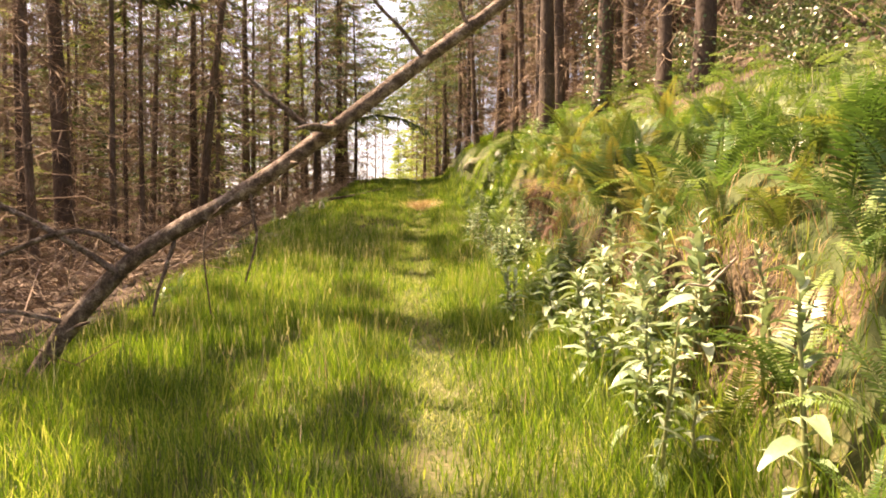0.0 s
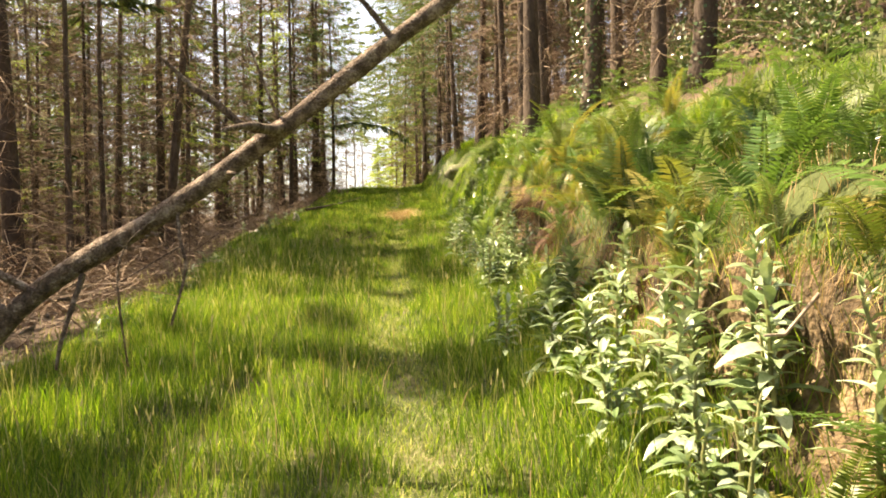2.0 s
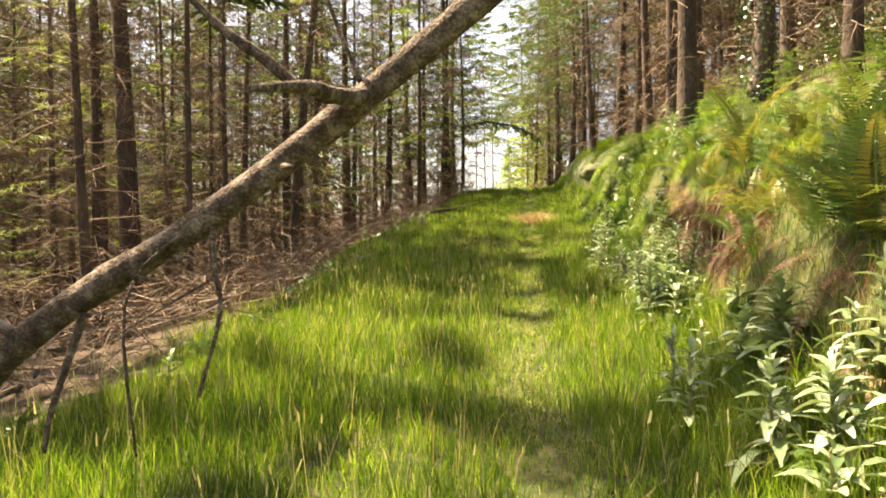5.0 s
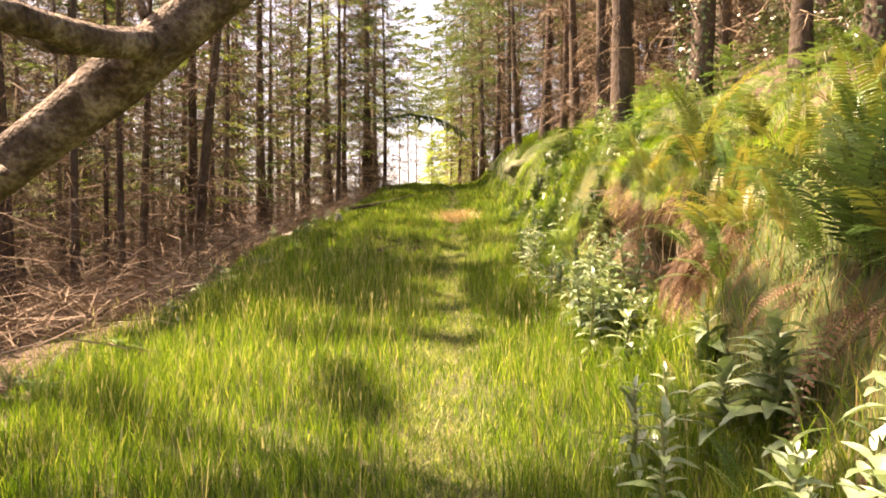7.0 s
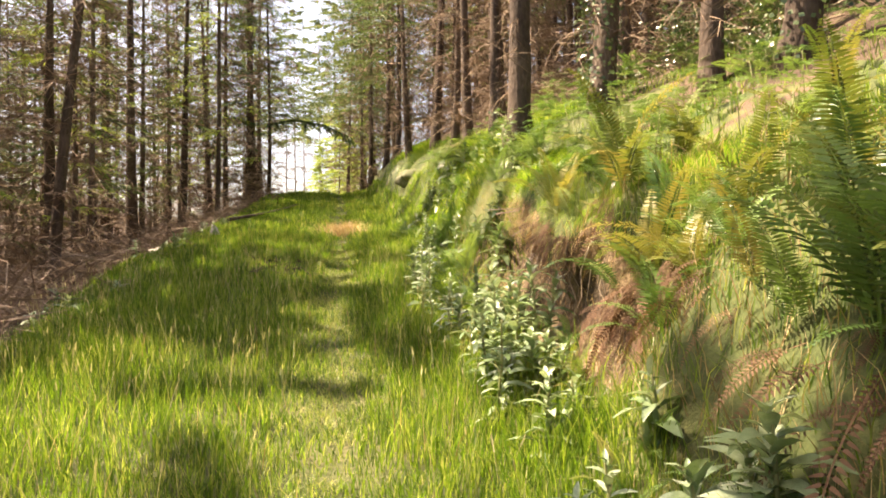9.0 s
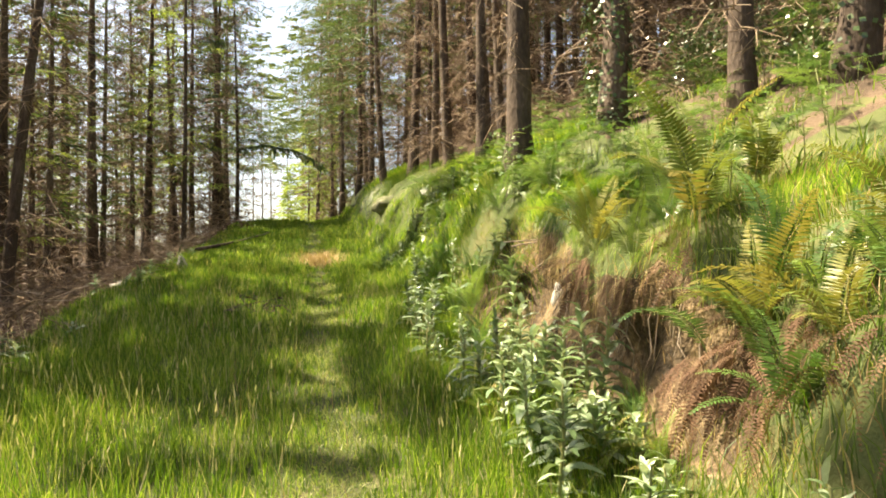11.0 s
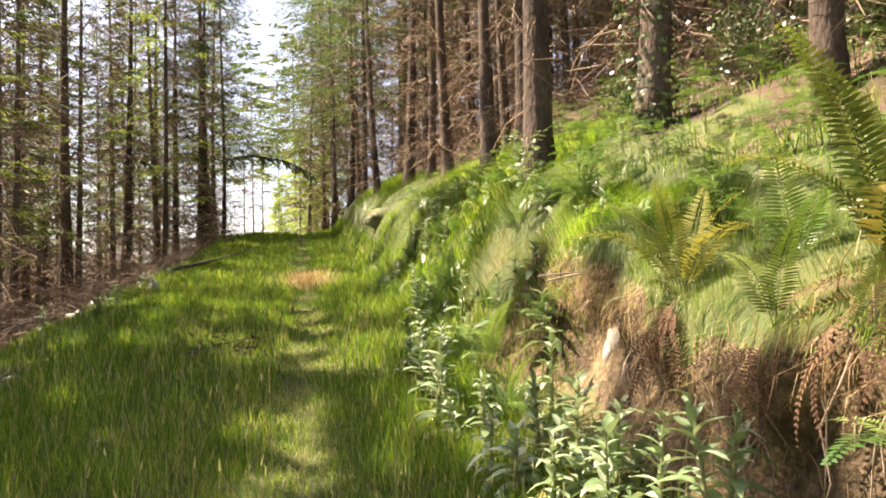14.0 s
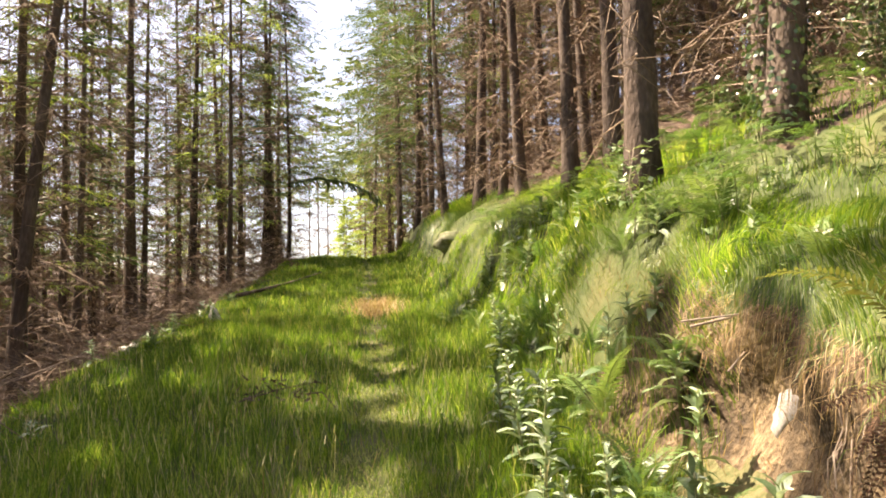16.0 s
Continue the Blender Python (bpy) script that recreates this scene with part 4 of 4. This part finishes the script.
# ---- the leaning dead tree ----
def leaning_tree():
    random.seed(31)
    t = thing("leaning_dead_tree", pose(-2.7, 5.62, gz(-2.7, 5.62)), "weathered grey dead tree leaning across the track on a spruce", "tree")
    o = t.matrix_basis.translation
    def limb(name, pts, radii, sides=8, mat=LOGBARK, fine=4):
        # smooth the course, with small kinks
        pts = [Vector(p) - o for p in pts]
        out, rad = [], []
        for i in range(len(pts) - 1):
            p0, p1, p2, p3 = pts[max(i - 1, 0)], pts[i], pts[i + 1], pts[min(i + 2, len(pts) - 1)]
            for k in range(fine):
                f = k / fine
                out.append(0.5 * (2 * p1 + (p2 - p0) * f + (2 * p0 - 5 * p1 + 4 * p2 - p3) * f * f + (3 * p1 - p0 - 3 * p2 + p3) * f ** 3))
                rad.append((radii[i] * (1 - f) + radii[i + 1] * f) * random.uniform(0.93, 1.1))
        out.append(pts[-1])
        rad.append(radii[-1])
        b = Builder()
        b.tube(out, rad, sides, True, 0.05)
        return part(name, b.mesh(name, mat, True), t)
    limb("trunk", [(-2.85, 5.66, 0.45), (-2.55, 5.58, 0.92), (-2.0, 5.5, 1.47), (-1.25, 5.4, 1.9), (-0.66, 5.33, 2.29), (-0.09, 5.18, 2.68), (0.5, 5.05, 3.08), (1.6, 4.8, 3.95), (2.8, 4.4, 4.95), (3.75, 4.02, 5.7)],
         [0.085, 0.066, 0.056, 0.051, 0.049, 0.043, 0.036, 0.032, 0.028, 0.02], 12, fine=6)
    limb("branch", [(-0.66, 5.33, 2.29), (-0.70, 5.15, 2.25), (-0.74, 4.9, 2.23), (-0.795, 4.62, 2.17)], [0.032, 0.026, 0.02, 0.008])
    limb("branch", [(-0.70, 5.2, 2.26), (-0.82, 5.18, 2.27), (-0.95, 5.15, 2.38), (-1.06, 5.12, 2.46), (-1.2, 5.08, 2.6)], [0.022, 0.02, 0.018, 0.014, 0.006])
    limb("branch", [(-0.09, 5.18, 2.68), (-0.22, 5.1, 2.84), (-0.40, 5.0, 3.02), (-0.55, 4.9, 3.3)], [0.016, 0.013, 0.01, 0.005], 6)
    limb("branch", [(0.18, 5.1, 2.87), (0.13, 5.05, 3.0), (0.14, 5.0, 3.3)], [0.012, 0.01, 0.005], 6)
    limb("branch", [(-0.68, 5.33, 2.32), (-0.74, 5.3, 2.48), (-0.82, 5.25, 2.72)], [0.010, 0.008, 0.003], 5)
    for pts, r in (([(-1.22, 5.38, 1.88), (-1.20, 5.34, 1.74), (-1.17, 5.32, 1.58), (-1.24, 5.3, 1.3)], 0.009), ([(-1.22, 5.38, 1.88), (-1.36, 5.36, 1.82), (-1.5, 5.3, 1.6), (-1.46, 5.3, 1.1)], 0.007),
                   ([(-1.74, 5.46, 1.57), (-1.78, 5.42, 1.4), (-1.84, 5.4, 1.2), (-1.86, 5.4, 1.08)], 0.012), ([(-2.1, 5.5, 1.34), (-2.4, 5.42, 1.56), (-2.9, 5.3, 1.85), (-3.6, 5.2, 2.1)], 0.02),
                   ([(-1.95, 5.5, 1.44), (-2.35, 5.4, 1.64), (-2.9, 5.3, 1.45), (-3.5, 5.2, 1.3)], 0.018), ([(-2.45, 5.56, 1.02), (-2.95, 5.5, 1.12), (-3.6, 5.5, 1.05)], 0.016),
                   ([(-2.6, 5.55, 0.9), (-2.42, 5.5, 1.0), (-2.3, 5.45, 1.04)], 0.014), ([(-1.19, 5.34, 1.7), (-1.32, 5.3, 1.62), (-1.5, 5.2, 1.5)], 0.004)):
        n = len(pts)
        limb("twig", pts, [r * 1.35 * (1 - 0.5 * i / (n - 1)) for i in range(n)], 5)
    for k in range(9):
        f = random.uniform(0.15, 0.62)
        p = Vector((-2.55, 5.58, 0.92)).lerp(Vector((0.5, 5.05, 3.08)), f) + Vector((0, 0, 0.0))
        e = p + Vector((random.uniform(-0.08, 0.08), random.uniform(-0.12, 0.06), random.uniform(-0.1, 0.1)))
        limb("stub", [p, e], [0.011, 0.006], 5, fine=2)


leaning_tree()


# ---- wood floor, roots, stones and small things ----
def brushwood(seed, n, side):
    random.seed(seed)
    b = Builder()
    for i in range(n):
        y = random.uniform(4, 48)
        if side < 0:
            x = -float(left_edge(y)) - 0.5 - random.random() ** 1.4 * 13 + float(path_x(y))
        else:
            x = 4.2 + random.random() * 8 + float(path_x(y))
            y += random.choice((0, 7))
        z = gz(x, y)
        p = Vector((x, y, z + random.uniform(0, 0.5)))
        az, ln = random.uniform(0, 6.28), random.uniform(0.3, 1.3)
        up = random.uniform(-0.15, 0.9)
        q = p + Vector((math.cos(az), math.sin(az), up)) * ln * 0.5
        e = q + Vector((math.cos(az + 0.5), math.sin(az + 0.5), up - 0.5)) * ln * 0.5
        w = random.uniform(0.006, 0.016)
        b.strip(p, q, w, w * 0.8)
        b.strip(q, e, w * 0.8, w * 0.4)
        for k in range(3):
            f = q.lerp(e, random.random())
            b.strip(f, f + Vector((random.uniform(-1, 1), random.uniform(-1, 1), random.uniform(-0.8, 0.6))) * 0.28, w * 0.5, w * 0.3)
    tagged(new("brushwood", b.mesh("brushwood", TWIG)), "tangle of dead brown twigs on the wood floor", "brushwood", kind="stuff")


brushwood(41, 9000, -1)
brushwood(42, 5000, 1)


def curve_thing(name, pts, radii, mat, label, category, sides=6):
    b = Builder()
    b.tube(pts, radii, sides, True, 0.06)
    return tagged(new(name, b.mesh(name, mat, True)), label, category)


# thin roots that hang from the lip of the bank
random.seed(51)
b = Builder()
for i in range(90):
    y = random.choice((random.uniform(3.4, 6.4), random.uniform(9.3, 13.8)))
    x, yy, z = lip(random.uniform(1.72, 1.82), y)
    p = Vector((x, yy, z - 0.03))
    pts = [p]
    for k in range(4):
        pts.append(pts[-1] + Vector((random.uniform(-0.06, 0.05), random.uniform(-0.07, 0.07), -random.uniform(0.05, 0.16))))
    b.tube(pts, [0.006, 0.005, 0.004, 0.003, 0.0015], 4, False)
tagged(new("hanging_roots", b.mesh("hanging_roots", ROOT)), "thin pale roots hanging out of the earth bank", "roots", kind="stuff")

for pts, r in ([(2.1, 13.1, 2.66), (1.66, 13.05, 2.60), (1.2, 12.9, 2.52)], 0.012), ([(2.0, 13.3, 2.60), (1.66, 13.1, 2.48), (1.34, 12.8, 2.30)], 0.010), ([(1.86, 12.9, 2.6), (1.5, 12.9, 2.58), (1.1, 12.75, 2.55)], 0.008), \
        ([(1.52, 12.0, 2.2), (1.36, 11.9, 2.02), (1.28, 11.75, 2.08), (1.2, 11.6, 1.98)], 0.007), ([(1.5, 11.9, 2.35), (1.38, 11.8, 2.1), (1.3, 11.7, 1.9), (1.27, 11.65, 1.7)], 0.006), \
        ([(1.42, 4.0, 1.45), (1.25, 3.9, 1.32), (1.1, 3.7, 1.34)], 0.008), ([(1.45, 5.3, 1.6), (1.25, 5.2, 1.45), (1.12, 5.0, 1.38)], 0.007):
    curve_thing("dead_stick", pts, [r, r * 0.8, r * 0.6, r * 0.4][:len(pts)], ROOT, "bare pale dead stick poking out of the bank", "stick", 5)


def stone(x, y, z, size, seed, label, mat=STONE):
    rnd = random.Random(seed)
    bm = bmesh.new()
    bmesh.ops.create_icosphere(bm, subdivisions=3, radius=1)
    off = rnd.uniform(0, 50)
    for vert in bm.verts:
        n = noise.noise(vert.co * 1.3 + Vector((off, 0, 0))) * 0.5 + noise.noise(vert.co * 3.0 + Vector((off, 0, 0))) * 0.22
        vert.co *= 1 + n
    me = bpy.data.meshes.new("stone")
    bm.to_mesh(me)
    bm.free()
    me.materials.append(mat)
    me.polygons.foreach_set("use_smooth", np.ones(len(me.polygons), bool))
    ob = tagged(new("stone", me), label, "stone")
    ob.matrix_basis = pose(x, y, z, rnd.uniform(-15, 15), rnd.uniform(-15, 15), rnd.uniform(0, 360)) @ Matrix.Diagonal((*size, 1))


stone(1.56, 12.6, 2.10, (0.11, 0.10, 0.12), 1, "pale weathered stone bedded in the earth bank")
stone(1.25, 29.2, gz(1.25, 29.2) - 0.02, (0.35, 0.5, 0.26), 3, "mossy grey boulder on the bank", MOSSY)
stone(-3.4, 23.6, gz(-3.4, 23.6) + 0.10, (0.10, 0.10, 0.2), 4, "upright pale stone on the grassy edge")
stone(-3.9, 20.6, gz(-3.9, 20.6) + 0.05, (0.16, 0.14, 0.10), 5, "pale stone on the grassy edge")

# a long fallen branch on the left edge, far up the track
pts = [(-3.75, 27.6), (-3.4, 29.5), (-3.0, 32.0), (-2.5, 35.0)]
curve_thing("fallen_branch", [(x, y, gz(x, y) + 0.14) for x, y in pts], [0.05, 0.045, 0.035, 0.02], BARK, "long dead branch lying along the grassy edge", "branch", 8)

# broken spruce twig on the grass
random.seed(61)
b = Builder()
c = Vector((-1.2, 16.05, gz(-1.2, 16.05)))
b.tube([c + Vector((-0.4, -0.1, 0.16)), c + Vector((-0.1, 0, 0.24)), c + Vector((0.25, 0.05, 0.3))], [0.006, 0.006, 0.004], 5)
b.tube([c + Vector((0.15, 0, 0.2)), c + Vector((0.3, -0.1, 0.22)), c + Vector((0.42, -0.2, 0.1))], [0.007, 0.006, 0.005], 5)
for k in range(60):
    p = c + Vector((random.uniform(-0.45, 0.25), random.uniform(-0.1, 0.1), random.uniform(0.15, 0.34)))
    b.strip(p, p + Vector((random.uniform(-0.08, 0.08), random.uniform(-0.08, 0.08), random.uniform(-0.06, 0.06))), 0.02, 0.008)
tagged(new("broken_twig", b.mesh("broken_twig", BARK)), "dark broken spruce twig lying in the grass", "twig")

# flattened dead bracken on the track
g = np.random.default_rng(71)
n = 650
Rd, Yd = 0.18 + g.normal(0, 0.28, n), 25.0 + g.normal(0, 0.8, n)
blades("dead_bracken", Rd, Yd, g.uniform(0.12, 0.34, n), np.full(n, 0.013), 71, STRAW, 1.3, label="flattened heap of dead tan bracken on the track", category="bracken")


# ---- ivy and shrubs ----
def leafy(name, leaves, mat, label, category, size):
    """Small pointed leaves at given points, in one mesh."""
    b = Builder()
    for p, out in leaves:
        a = Vector((random.uniform(-1, 1), random.uniform(-1, 1), random.uniform(-1, 0.4)))
        a = (a - out * a.dot(out)).normalized()
        s = out.cross(a)
        k = size * random.uniform(0.6, 1.3)
        o = len(b.v)
        b.v += [p, p + a * k * 0.45 + s * k * 0.45 + out * 0.01, p + a * k + out * 0.02, p + a * k * 0.45 - s * k * 0.45 + out * 0.01]
        b.q.append((o, o + 1, o + 2, o + 3))
    return b.mesh(name, mat)


random.seed(81)
for x, y, r, top, n in [(2.95, 15.3, 0.2, 4.6, 1500), (3.68, 11.84, 0.2, 1.3, 180)]:
    z0 = gz(x, y)
    pts = []
    for i in range(n):
        z = top * random.random() ** 1.2
        az = random.uniform(0, 6.28)
        out = Vector((math.cos(az), math.sin(az), random.uniform(-0.1, 0.4))).normalized()
        pts.append((Vector((x, y, z0 + z)) + Vector((out.x, out.y, 0)) * (r + random.uniform(0, 0.12)), out))
    tagged(new("ivy", leafy("ivy", pts, IVY, "", "", 0.055)), "dark glossy ivy climbing a spruce trunk", "ivy")

for x, y, rad, n in [(4.6, 11.0, 0.8, 1500), (4.4, 16.2, 0.8, 1300), (5.6, 13.8, 0.9, 1300), (5.2, 9.0, 0.7, 1000), (6.3, 18.5, 0.9, 1000), (4.6, 8.0, 0.7, 1000), (5.4, 11.6, 0.9, 1300), (4.3, 9.7, 0.6, 1000), (5.0, 6.9, 0.7, 1100), (4.1, 12.9, 0.5, 800), (4.0, 18.2, 0.6, 900), (5.0, 16.6, 0.7, 1000), (4.9, 14.6, 0.7, 1000)]:
    z0 = gz(x, y)
    t = thing("shrub", pose(x, y, z0), "low evergreen shrub with small dark glossy leaves under the trees", "shrub", "shrubs on the hillside")
    b = Builder()
    pts = []
    for k in range(26):
        az, el = random.uniform(0, 6.28), random.uniform(0.2, 1.4)
        d = Vector((math.cos(az) * math.cos(el), math.sin(az) * math.cos(el), math.sin(el)))
        ln = rad * random.uniform(0.7, 1.3)
        e = d * ln + Vector((random.uniform(-0.1, 0.1), random.uniform(-0.1, 0.1), 0))
        b.tube([(0, 0, 0), d * ln * 0.5 + Vector((0, 0, 0.06)), e], [0.012, 0.008, 0.003], 4, False)
        for j in range(n // 26):
            f = random.uniform(0.3, 1.05)
            pts.append((e * f + Vector((random.gauss(0, 0.09), random.gauss(0, 0.09), random.gauss(0, 0.07))), Vector((random.uniform(-1, 1), random.uniform(-1, 1), random.uniform(0, 1))).normalized()))
    part("stem", b.mesh("stem", ROOT), t)
    part("foliage", leafy("foliage", pts, IVY, "", "", 0.05), t)

# a small sapling in front of the big spruce
x, y = 1.72, 15.5
t = thing("sapling", pose(x, y, gz(x, y)), "thin pale stemmed sapling with small leaves on the bank", "sapling")
b = Builder()
b.tube([(0, 0, -0.02), (0.02, 0, 0.25), (-0.02, 0.02, 0.5), (0.03, 0, 0.8)], [0.009, 0.008, 0.006, 0.003], 5)
tips = []
for k in range(7):
    z = 0.4 + 0.06 * k
    d = Vector((math.cos(k * 2.4), math.sin(k * 2.4), 0.5)) * 0.22
    twig = Builder()
    twig.tube([(0, 0, z), Vector((0, 0, z)) + d], [0.004, 0.002], 4, False)
    part("twig", twig.mesh("twig", ROOT), t)
    for j in range(9):
        tips.append((Vector((0, 0, z)) + d * random.uniform(0.3, 1.1) + Vector((random.gauss(0, 0.03), random.gauss(0, 0.03), random.gauss(0, 0.03))), Vector((random.uniform(-1, 1), random.uniform(-1, 1), 1)).normalized()))
part("stem", b.mesh("stem", ROOT), t)
part("foliage", leafy("foliage", tips, LEAF, "", "", 0.05), t)
